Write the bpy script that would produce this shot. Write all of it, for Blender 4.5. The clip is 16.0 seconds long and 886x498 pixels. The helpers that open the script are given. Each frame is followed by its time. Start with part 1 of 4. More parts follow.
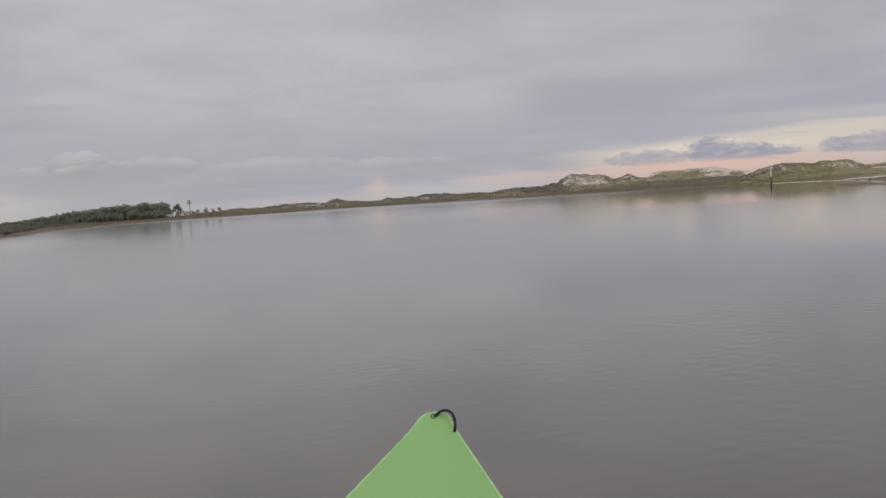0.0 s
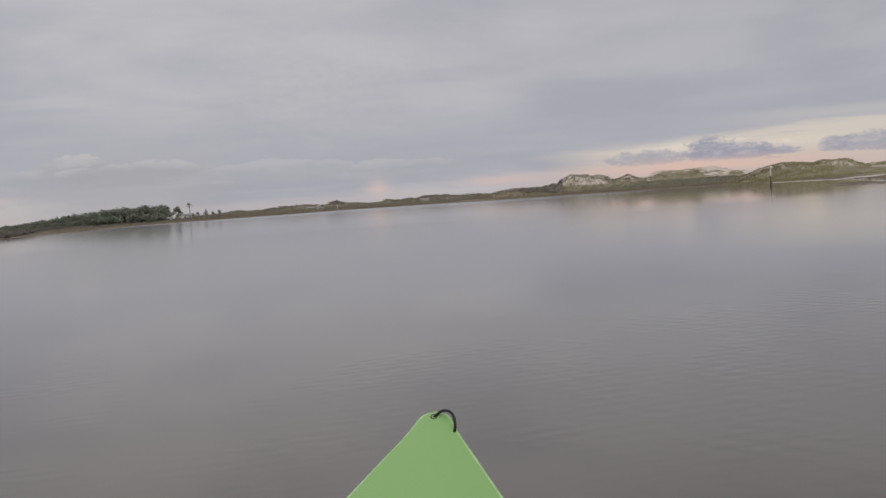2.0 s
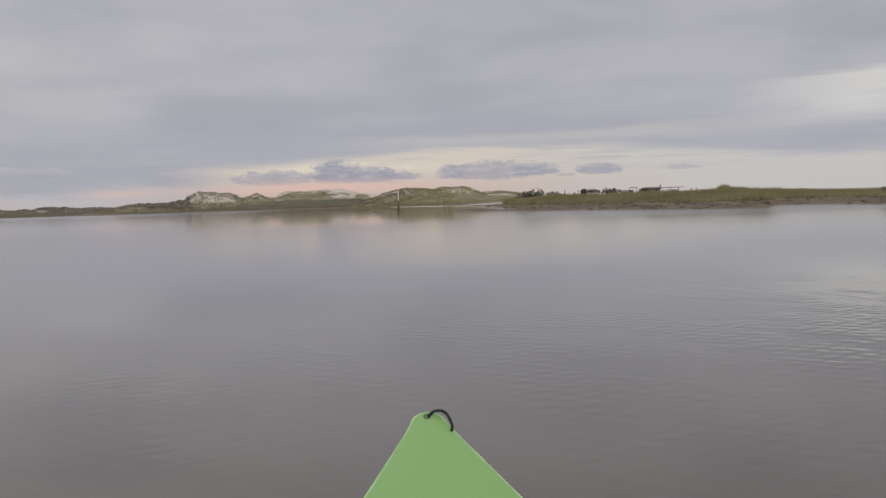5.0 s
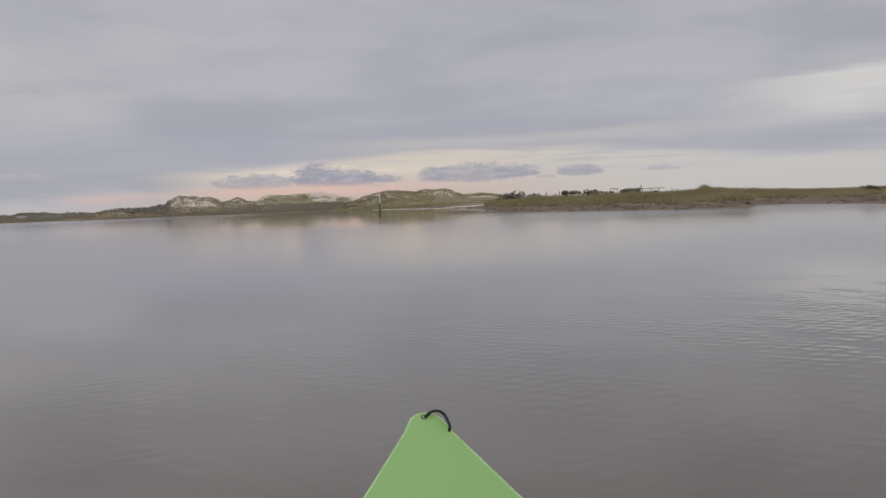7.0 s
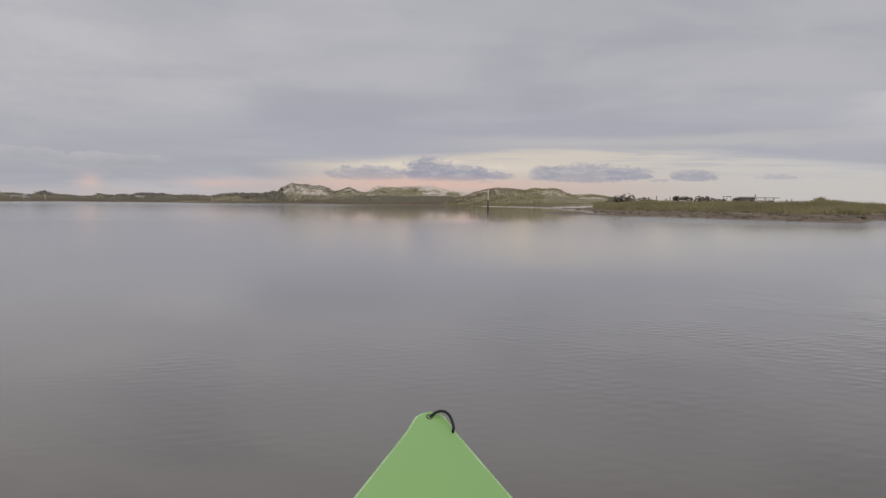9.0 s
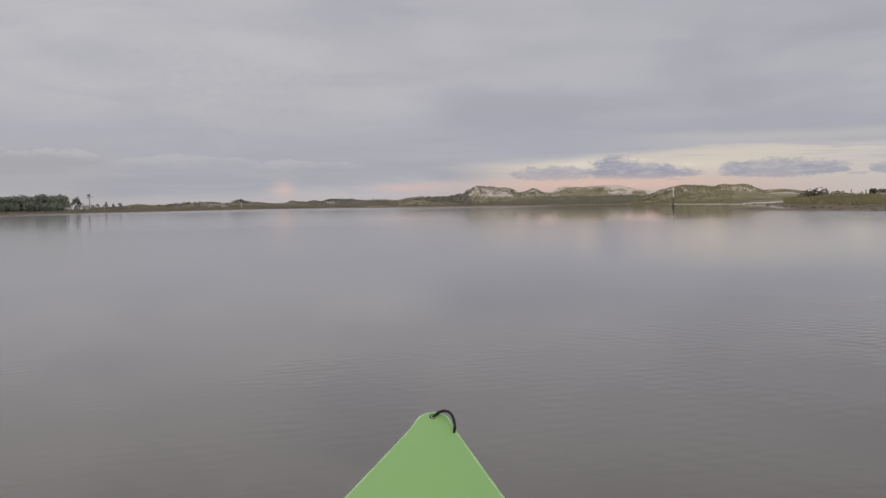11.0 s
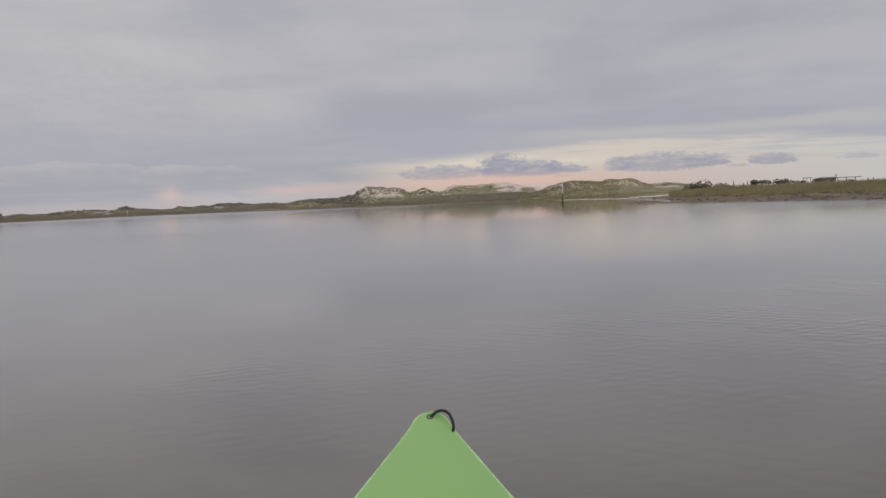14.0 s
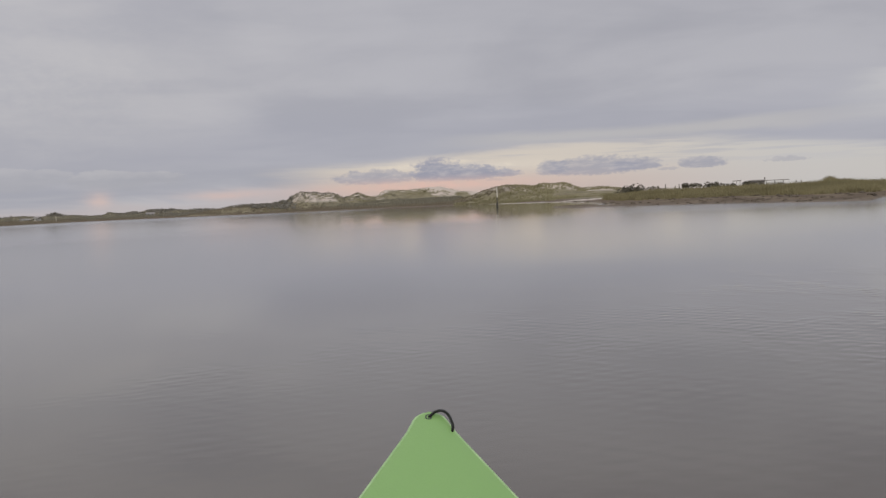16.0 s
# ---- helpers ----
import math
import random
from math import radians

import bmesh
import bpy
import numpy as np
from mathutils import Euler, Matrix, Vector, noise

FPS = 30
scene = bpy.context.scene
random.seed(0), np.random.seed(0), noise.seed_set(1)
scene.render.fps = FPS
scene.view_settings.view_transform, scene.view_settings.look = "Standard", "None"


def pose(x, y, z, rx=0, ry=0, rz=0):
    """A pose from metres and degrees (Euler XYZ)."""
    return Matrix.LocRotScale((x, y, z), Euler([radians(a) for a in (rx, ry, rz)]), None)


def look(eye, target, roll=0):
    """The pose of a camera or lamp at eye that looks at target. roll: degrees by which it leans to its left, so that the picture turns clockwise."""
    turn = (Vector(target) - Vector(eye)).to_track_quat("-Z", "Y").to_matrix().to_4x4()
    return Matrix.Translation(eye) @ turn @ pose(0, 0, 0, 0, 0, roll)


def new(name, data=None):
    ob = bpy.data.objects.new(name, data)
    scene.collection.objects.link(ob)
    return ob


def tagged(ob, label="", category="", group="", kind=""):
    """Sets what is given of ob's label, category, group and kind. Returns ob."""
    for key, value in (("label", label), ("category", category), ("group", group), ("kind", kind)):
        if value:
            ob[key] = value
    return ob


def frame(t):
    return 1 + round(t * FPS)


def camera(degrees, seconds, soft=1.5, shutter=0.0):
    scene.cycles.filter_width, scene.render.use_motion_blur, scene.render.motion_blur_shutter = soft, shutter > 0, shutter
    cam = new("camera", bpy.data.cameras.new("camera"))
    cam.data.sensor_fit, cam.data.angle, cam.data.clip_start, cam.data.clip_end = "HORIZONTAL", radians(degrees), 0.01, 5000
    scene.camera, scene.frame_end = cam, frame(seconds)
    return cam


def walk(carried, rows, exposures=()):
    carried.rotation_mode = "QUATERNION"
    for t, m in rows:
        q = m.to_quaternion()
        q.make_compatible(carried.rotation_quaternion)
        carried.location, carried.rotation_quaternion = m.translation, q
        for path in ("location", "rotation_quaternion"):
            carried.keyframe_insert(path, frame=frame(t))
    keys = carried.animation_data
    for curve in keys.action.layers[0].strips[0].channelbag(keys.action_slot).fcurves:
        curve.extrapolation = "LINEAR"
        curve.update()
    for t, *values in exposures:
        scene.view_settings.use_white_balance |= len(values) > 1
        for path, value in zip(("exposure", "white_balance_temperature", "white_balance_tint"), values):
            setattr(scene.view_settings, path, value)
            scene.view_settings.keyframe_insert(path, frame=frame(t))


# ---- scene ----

# ---- camera and its walk ----
cam = camera(40.07, 16.0, soft=1.5)
walk(cam, [
    (0.0, pose(0.356, 0.036, 0.853, 87.69, 3.60, 8.70)),
    (0.5, pose(0.466, 0.047, 0.850, 87.85, 1.05, 11.70)),
    (1.0, pose(0.502, 0.049, 0.860, 87.66, 0.28, 12.67)),
    (1.5, pose(0.391, 0.038, 0.849, 87.84, 1.89, 9.82)),
    (2.0, pose(0.358, 0.037, 0.851, 87.74, 3.92, 8.69)),
    (2.5, pose(0.300, 0.026, 0.852, 87.73, 2.90, 7.54)),
    (3.0, pose(0.097, 0.003, 0.849, 87.85, 0.94, 3.27)),
    (3.5, pose(-0.047, -0.003, 0.848, 87.79, 4.33, -0.70)),
    (4.0, pose(-0.107, -0.003, 0.853, 87.71, 3.88, -1.99)),
    (4.5, pose(-0.244, 0.006, 0.850, 87.78, 2.22, -4.77)),
    (5.0, pose(-0.423, 0.025, 0.851, 87.76, 1.88, -8.82)),
    (5.2, pose(-0.469, 0.030, 0.855, 87.68, 2.30, -9.96)),
    (5.7, pose(-0.516, 0.037, 0.852, 87.74, 2.60, -11.10)),
    (6.25, pose(-0.525, 0.039, 0.851, 87.76, 2.50, -11.30)),
    (6.8, pose(-0.475, 0.032, 0.848, 87.82, 2.30, -10.10)),
    (7.3, pose(-0.439, 0.026, 0.847, 87.85, 2.56, -9.32)),
    (7.5, pose(-0.449, 0.022, 0.854, 87.69, 3.54, -9.73)),
    (8.0, pose(-0.369, 0.013, 0.851, 87.76, 3.53, -7.90)),
    (8.5, pose(-0.252, 0.008, 0.846, 87.87, 1.30, -4.77)),
    (9.0, pose(-0.256, 0.010, 0.851, 87.79, -0.45, -4.53)),
    (9.5, pose(-0.235, 0.002, 0.852, 87.73, 3.51, -4.82)),
    (10.0, pose(-0.076, -0.001, 0.846, 87.87, 3.05, -1.10)),
    (10.2, pose(-0.016, 0.000, 0.844, 87.93, 1.20, 0.64)),
    (10.7, pose(0.088, 0.002, 0.846, 87.90, 0.70, 3.10)),
    (11.25, pose(0.160, 0.007, 0.848, 87.86, 1.00, 4.70)),
    (11.8, pose(0.149, 0.006, 0.849, 87.84, 1.20, 4.40)),
    (12.3, pose(0.117, 0.003, 0.850, 87.83, 0.85, 3.73)),
    (12.5, pose(0.114, 0.000, 0.852, 87.80, -0.26, 3.88)),
    (13.0, pose(0.001, 0.000, 0.848, 87.84, 1.70, 0.93)),
    (13.5, pose(-0.053, -0.001, 0.848, 87.82, 2.88, -0.54)),
    (14.0, pose(-0.075, -0.001, 0.852, 87.74, 2.41, -0.96)),
    (14.5, pose(-0.210, 0.005, 0.851, 87.77, 0.38, -3.65)),
    (15.0, pose(-0.311, 0.007, 0.853, 87.72, 3.41, -6.54)),
    (15.5, pose(-0.294, 0.002, 0.853, 87.70, 4.32, -6.34)),
    (16.0, pose(-0.209, 0.003, 0.849, 87.81, 2.71, -4.08)),
])


# ---- world and sun ----
class Nodes:
    """Small helper to write node trees as expressions."""

    def __init__(self, tree):
        self.tree = tree
        tree.nodes.clear()

    def add(self, kind, operation=None):
        node = self.tree.nodes.new(kind)
        if operation:
            node.operation = operation
        return node

    def link(self, a, b):
        self.tree.links.new(a, b)

    def put(self, socket, value):
        if isinstance(value, (int, float, tuple, list)):
            socket.default_value = value
        else:
            self.link(value, socket)

    def math(self, op, a, b=0.0, c=0.0):
        node = self.add("ShaderNodeMath", op)
        for socket, value in zip(node.inputs, (a, b, c)):
            self.put(socket, value)
        return node.outputs[0]

    def step(self, value, low, high, out0=0.0, out1=1.0):
        node = self.add("ShaderNodeMapRange")
        node.interpolation_type = "SMOOTHSTEP"
        for socket, v in zip(node.inputs, (value, low, high, out0, out1)):
            self.put(socket, v)
        return node.outputs[0]

    def mix(self, fac, a, b, blend="MIX"):
        node = self.add("ShaderNodeMix")
        node.data_type, node.blend_type = "RGBA", blend
        self.put(node.inputs[0], fac)
        for socket, v in ((node.inputs[6], a), (node.inputs[7], b)):
            self.put(socket, (*v, 1.0) if isinstance(v, tuple) and len(v) == 3 else v)
        return node.outputs[2]

    def vec(self, x, y, z=0.0):
        node = self.add("ShaderNodeCombineXYZ")
        for socket, v in zip(node.inputs, (x, y, z)):
            self.put(socket, v)
        return node.outputs[0]

    def noise(self, vector, scale, detail=4.0, rough=0.5, distort=0.0):
        node = self.add("ShaderNodeTexNoise")
        self.put(node.inputs["Vector"], vector)
        for key, v in (("Scale", scale), ("Detail", detail), ("Roughness", rough), ("Distortion", distort)):
            self.put(node.inputs[key], v)
        return node.outputs["Fac"]


def build_sky():
    world = bpy.data.worlds.new("sky")
    scene.world = world
    world.use_nodes = True
    n = Nodes(world.node_tree)
    way = n.add("ShaderNodeTexCoord").outputs["Generated"]
    split = n.add("ShaderNodeSeparateXYZ")
    n.link(way, split.inputs[0])
    x, y, z = split.outputs
    up = n.math("MAXIMUM", z, 0.0)
    az = n.math("MULTIPLY", n.math("ARCTAN2", x, y), 57.2958)
    el = n.math("MULTIPLY", n.math("ARCSINE", up), 57.2958)
    # the cloud sheet: a veil seen in perspective and softer heaps
    far = n.math("DIVIDE", 1.0, n.math("ADD", up, 0.07))
    sheet = n.vec(n.math("MULTIPLY", x, far), n.math("MULTIPLY", y, far))
    veil = n.noise(sheet, 0.8, 5.0, 0.5, 0.5)
    flat = n.vec(x, y, n.math("MULTIPLY", z, 2.7))
    heaps = n.noise(flat, 4.2, 6.0, 0.5, 0.35)
    tone = n.math("ADD", n.math("MULTIPLY", veil, 0.42), n.math("MULTIPLY", heaps, 0.58))
    tone = n.step(tone, 0.38, 0.61)
    grey = n.mix(tone, (0.392, 0.394, 0.440), n.mix(n.step(az, -20.0, 6.0), (0.500, 0.490, 0.508), (0.474, 0.472, 0.512)))
    wob = n.noise(n.vec(n.math("MULTIPLY", az, 0.10), n.math("MULTIPLY", el, 0.7)), 1.0, 6.0, 0.55, 0.6)
    wobble = n.math("MULTIPLY", n.math("SUBTRACT", wob, 0.5), 1.0)
    el_w = n.math("ADD", el, n.math("MULTIPLY", wobble, 2.6))
    # darker blue-grey bases low over the horizon
    band = n.math("MULTIPLY", n.step(el_w, 1.3, 2.6), n.step(el_w, 5.6, 3.0))
    sky = n.mix(n.math("MULTIPLY", band, 0.60), grey, (0.368, 0.374, 0.432))
    bank = n.math("MULTIPLY", n.step(el_w, 0.7, 1.2), n.math("MULTIPLY", n.step(el_w, 2.2, 1.4), n.step(az, 3.0, -5.0)))
    sky = n.mix(n.math("MULTIPLY", bank, 0.46), sky, (0.345, 0.352, 0.405))
    # pale strip under them
    strip = n.step(el_w, 1.1, 0.45)
    sky = n.mix(n.math("MULTIPLY", strip, 0.68), sky, (0.510, 0.455, 0.452))
    # the opening towards the sea, with clear sky and lit haze in it
    clear = n.add("ShaderNodeTexSky")
    clear.sky_type, clear.sun_disc = "NISHITA", False
    clear.sun_elevation, clear.sun_rotation = radians(38), radians(200)
    clear_sky = n.mix(1.0, clear.outputs[0], (0.07, 0.07, 0.07), "MULTIPLY")
    haze = n.mix(n.step(el, 0.4, 1.9), (0.605, 0.480, 0.440), (0.672, 0.594, 0.522))
    haze = n.mix(n.step(az, 8.0, 22.0), haze, (0.585, 0.560, 0.545))
    haze = n.mix(0.12, haze, clear_sky)
    edge = n.math("ADD", 1.95, n.math("SUBTRACT", n.math("MULTIPLY", n.step(az, -2.0, 12.0), 0.5), n.math("MULTIPLY", n.step(az, 15.0, 29.0), 0.95)))
    el_g = n.math("ADD", el, n.math("MULTIPLY", wobble, 1.1))
    opening = n.math("MULTIPLY", n.step(n.math("SUBTRACT", el_g, edge), 0.28, -0.30), n.step(n.math("ADD", az, n.math("MULTIPLY", wobble, 8.0)), -5.5, 0.5))
    opening = n.math("MULTIPLY", opening, n.step(az, 75.0, 45.0))
    # thin grey veils drawn across it
    veils = n.noise(n.vec(n.math("MULTIPLY", az, 0.16), n.math("MULTIPLY", el, 3.4)), 1.0, 4.0, 0.55, 0.4)
    opening = n.math("MULTIPLY", opening, n.math("SUBTRACT", 1.0, n.math("MULTIPLY", n.step(veils, 0.47, 0.62, 0.0, 0.5), n.step(el, 0.9, 1.8))))
    sky = n.mix(n.math("MULTIPLY", opening, 0.92), sky, haze)
    # a second, higher break
    rift_el = n.math("SUBTRACT", el_w, n.math("ADD", 5.2, n.math("MULTIPLY", n.math("SUBTRACT", az, 28.8), 0.13)))
    rift = n.math("MULTIPLY", n.math("MULTIPLY", n.step(rift_el, 0.25, -0.30), n.step(rift_el, -2.7, -0.6, 0.0, 1.0)), n.math("MULTIPLY", n.step(az, 20.5, 29.0), n.step(az, 60.0, 40.0)))
    rift = n.math("MULTIPLY", rift, n.step(veils, 0.30, 0.66, 1.0, 0.86))
    sky = n.mix(n.math("MULTIPLY", rift, 0.95), sky, (0.66, 0.65, 0.63))
    streak_el = n.math("SUBTRACT", el_g, n.math("ADD", 2.85, n.math("MULTIPLY", n.math("SUBTRACT", az, 12.0), 0.02)))
    streak = n.math("MULTIPLY", n.step(n.math("ABSOLUTE", streak_el), 0.5, 0.05), n.math("MULTIPLY", n.step(az, 2.0, 9.0), n.step(az, 27.0, 17.0)))
    sky = n.mix(n.math("MULTIPLY", streak, 0.55), sky, (0.535, 0.515, 0.495))
    # small flat-based cumulus in the opening
    wisp = n.noise(n.vec(n.math("MULTIPLY", az, 0.8), n.math("MULTIPLY", el, 3.0)), 1.7, 5.0, 0.6)
    puff = n.noise(n.vec(n.math("MULTIPLY", az, 1.5), n.math("MULTIPLY", el, 3.0)), 1.15, 5.0, 0.55)
    curl = n.noise(n.vec(n.math("MULTIPLY", az, 4.0), n.math("MULTIPLY", el, 7.0)), 1.0, 4.0, 0.6)
    # lit edges behind them
    for a, e, ra, re, k in ((2.4, 1.72, 1.6, 0.20, 0.75), (4.2, 1.92, 1.4, 0.14, 0.6), (6.6, 1.66, 1.6, 0.16, 0.6), (9.0, 1.55, 1.0, 0.25, 0.35)):
        da = n.math("DIVIDE", n.math("SUBTRACT", az, a), ra)
        de = n.math("DIVIDE", n.math("SUBTRACT", el, e), re)
        reach = n.math("ADD", n.math("ADD", n.math("MULTIPLY", da, da), n.math("MULTIPLY", de, de)), n.math("MULTIPLY", n.math("SUBTRACT", puff, 0.5), 2.2))
        sky = n.mix(n.math("MULTIPLY", n.math("POWER", 2.718, n.math("MULTIPLY", reach, -1.0)), k), sky, (0.74, 0.66, 0.56))
    for a, e, ra, re, k in ((1.0, 1.22, 2.0, 0.40, 0.72), (3.8, 1.36, 1.15, 0.66, 0.98), (5.2, 1.22, 1.9, 0.44, 0.95), (6.9, 1.20, 1.0, 0.22, 0.8), (9.3, 1.26, 0.8, 0.42, 0.7), (11.3, 1.24, 2.4, 0.52, 0.72),
                         (13.2, 1.28, 1.2, 0.36, 0.72), (16.2, 1.22, 1.1, 0.32, 0.74), (14.7, 1.06, 0.5, 0.09, 0.4), (19.9, 1.22, 0.9, 0.14, 0.4), (6.6, 0.95, 0.5, 0.07, 0.45)):
        da = n.math("DIVIDE", n.math("SUBTRACT", az, a), ra)
        de = n.math("DIVIDE", n.math("SUBTRACT", el, e), re)
        de = n.math("MULTIPLY", de, n.step(de, -0.05, 0.05, 1.8, 0.85))
        reach = n.math("ADD", n.math("MULTIPLY", da, da), n.math("MULTIPLY", de, de))
        reach = n.math("ADD", reach, n.math("MULTIPLY", n.math("SUBTRACT", puff, 0.5), n.step(de, -1.0, 0.8, 1.4, 2.3)))
        reach = n.math("ADD", reach, n.math("MULTIPLY", n.math("SUBTRACT", curl, 0.5), 1.6 if re > 0.2 else 4.5))
        sky = n.mix(n.math("MULTIPLY", n.step(reach, 1.30, 0.50), k), sky, n.mix(n.step(n.math("ADD", wisp, n.math("MULTIPLY", de, 0.10)), 0.42, 0.72), (0.315, 0.322, 0.392), (0.430, 0.415, 0.452)))
    # pink glow and paler patches tinted into the cloud, and lit cloud edges
    for a, e, ra, re, k, tint in ((-14.0, 6.4, 6.5, 3.2, 0.50, (0.510, 0.500, 0.514)), (-11.7, 0.82, 0.52, 0.36, 0.62, (0.66, 0.50, 0.45)), (-6.0, 0.82, 1.8, 0.20, 0.65, (0.62, 0.475, 0.44)),
                                  (-29.5, 0.8, 4.5, 0.7, 0.5, (0.50, 0.472, 0.462)), (-31.3, 1.0, 0.75, 0.9, 0.65, (0.66, 0.55, 0.49)), (-29.6, 1.25, 1.8, 0.22, 0.6, (0.58, 0.50, 0.48)), (3.4, 0.84, 5.2, 0.28, 0.9, (0.69, 0.485, 0.42))):
        da = n.math("DIVIDE", n.math("SUBTRACT", az, a), ra)
        de = n.math("DIVIDE", n.math("SUBTRACT", el, e), re)
        reach = n.math("ADD", n.math("MULTIPLY", da, da), n.math("MULTIPLY", de, de))
        reach = n.math("ADD", reach, n.math("MULTIPLY", n.math("SUBTRACT", puff, 0.5), 1.4))
        sky = n.mix(n.math("MULTIPLY", n.math("POWER", 2.718, n.math("MULTIPLY", reach, -1.0)), k), sky, tint)
    # pale cumulus heaps with lit tops and grey bases over the wood
    heap = n.noise(n.vec(n.math("MULTIPLY", az, 0.45), n.math("MULTIPLY", el, 1.5)), 1.0, 6.0, 0.58)
    for a, e, ra, re, k in ((-26.8, 2.05, 2.4, 0.60, 0.4), (-25.4, 2.55, 1.5, 0.62, 0.66), (-22.8, 2.15, 3.0, 0.55, 0.66), (-32.0, 1.15, 3.2, 0.55, 0.5), (-16.5, 1.8, 3.6, 0.6, 0.28), (-10.5, 1.65, 2.6, 0.5, 0.36), (-19.5, 1.35, 1.8, 0.3, 0.3)):
        da = n.math("DIVIDE", n.math("SUBTRACT", az, a), ra)
        de = n.math("DIVIDE", n.math("SUBTRACT", el, e), re)
        reach = n.math("ADD", n.math("MULTIPLY", da, da), n.math("MULTIPLY", de, de))
        reach = n.math("ADD", reach, n.math("MULTIPLY", n.math("SUBTRACT", heap, 0.5), 3.6))
        lit = n.step(n.math("ADD", de, n.math("MULTIPLY", n.math("SUBTRACT", heap, 0.5), -2.0)), 0.0, 1.0)
        firm = n.step(de, -0.5, 0.5, 0.1, 0.95)
        sky = n.mix(n.math("MULTIPLY", n.step(reach, n.math("ADD", 1.3, n.math("MULTIPLY", firm, -0.1)), firm), k), sky, n.mix(lit, (0.366, 0.367, 0.396), (0.545, 0.528, 0.530)))
    # a duller stretch low over the wood
    dull = n.math("MULTIPLY", n.math("MULTIPLY", n.step(az, -29.0, -24.5), n.step(az, -17.0, -21.0)), n.step(el, 3.6, 2.0))
    sky = n.mix(n.math("MULTIPLY", dull, 0.5), sky, (0.385, 0.378, 0.398))
    # the light comes a little more from the land side
    level = n.math("ADD", 1.0, n.math("MULTIPLY", n.step(el, 3.0, 6.5), n.step(az, -22.0, 10.0, 0.06, -0.055)))
    # an overcast sky grows brighter towards the zenith
    gain = n.math("MULTIPLY", level, n.math("ADD", 1.0, n.math("MULTIPLY", n.step(el, 9.0, 62.0), 2.0)))
    bright = n.add("ShaderNodeVectorMath", "SCALE")
    n.link(sky, bright.inputs[0])
    n.link(gain, bright.inputs["Scale"])
    back = n.add("ShaderNodeBackground")
    n.link(bright.outputs[0], back.inputs["Color"])
    back.inputs["Strength"].default_value = 1.0
    n.link(back.outputs[0], n.add("ShaderNodeOutputWorld").inputs["Surface"])


build_sky()
sun = new("sun", bpy.data.lights.new("sun", "SUN"))
sun.data.energy, sun.data.angle, sun.data.color = 1.4, radians(40), (1.0, 0.95, 0.88)
sun.matrix_world = look((-20, -55, 45), (0, 0, 0))


# ---- materials ----
def material(name, dark, light, scale=3.0, rough=0.8, bump=0.0, fine=None, metal=0.0, islands=0.0, stretch=(1, 1, 1), thin=0.0, gloss=0.5):
    """Two-tone surface with broad stains and fine grain; islands: how far separate pieces differ in tone."""
    m = bpy.data.materials.new(name)
    m.use_nodes = True
    n = Nodes(m.node_tree)
    place = n.add("ShaderNodeTexCoord").outputs["Object"]
    mapping = n.add("ShaderNodeMapping")
    n.link(place, mapping.inputs["Vector"])
    mapping.inputs["Scale"].default_value = stretch
    place = mapping.outputs[0]
    broad = n.noise(place, scale, 5.0, 0.6)
    grain = n.noise(place, fine or scale * 9, 3.0, 0.6)
    fac = n.step(n.math("ADD", n.math("MULTIPLY", broad, 0.65), n.math("MULTIPLY", grain, 0.35)), 0.3, 0.7)
    if islands:
        rand = n.add("ShaderNodeNewGeometry").outputs["Random Per Island"]
        fac = n.math("ADD", n.math("MULTIPLY", fac, 1 - islands), n.math("MULTIPLY", rand, islands))
    colour = n.mix(fac, dark, light)
    bsdf = n.add("ShaderNodeBsdfPrincipled")
    n.link(colour, bsdf.inputs["Base Color"])
    bsdf.inputs["Metallic"].default_value = metal
    bsdf.inputs["Specular IOR Level"].default_value = gloss
    n.link(n.step(grain, 0.2, 0.8, max(rough - 0.08, 0.02), min(rough + 0.08, 1.0)), bsdf.inputs["Roughness"])
    if bump:
        b = n.add("ShaderNodeBump")
        b.inputs["Distance"].default_value = bump
        n.link(grain, b.inputs["Height"])
        n.link(b.outputs[0], bsdf.inputs["Normal"])
    shader = bsdf.outputs[0]
    if thin:
        through_leaf, blend = n.add("ShaderNodeBsdfTranslucent"), n.add("ShaderNodeMixShader")
        n.link(colour, through_leaf.inputs["Color"])
        blend.inputs[0].default_value = thin
        n.link(shader, blend.inputs[1])
        n.link(through_leaf.outputs[0], blend.inputs[2])
        shader = blend.outputs[0]
    n.link(shader, n.add("ShaderNodeOutputMaterial").inputs["Surface"])
    return m


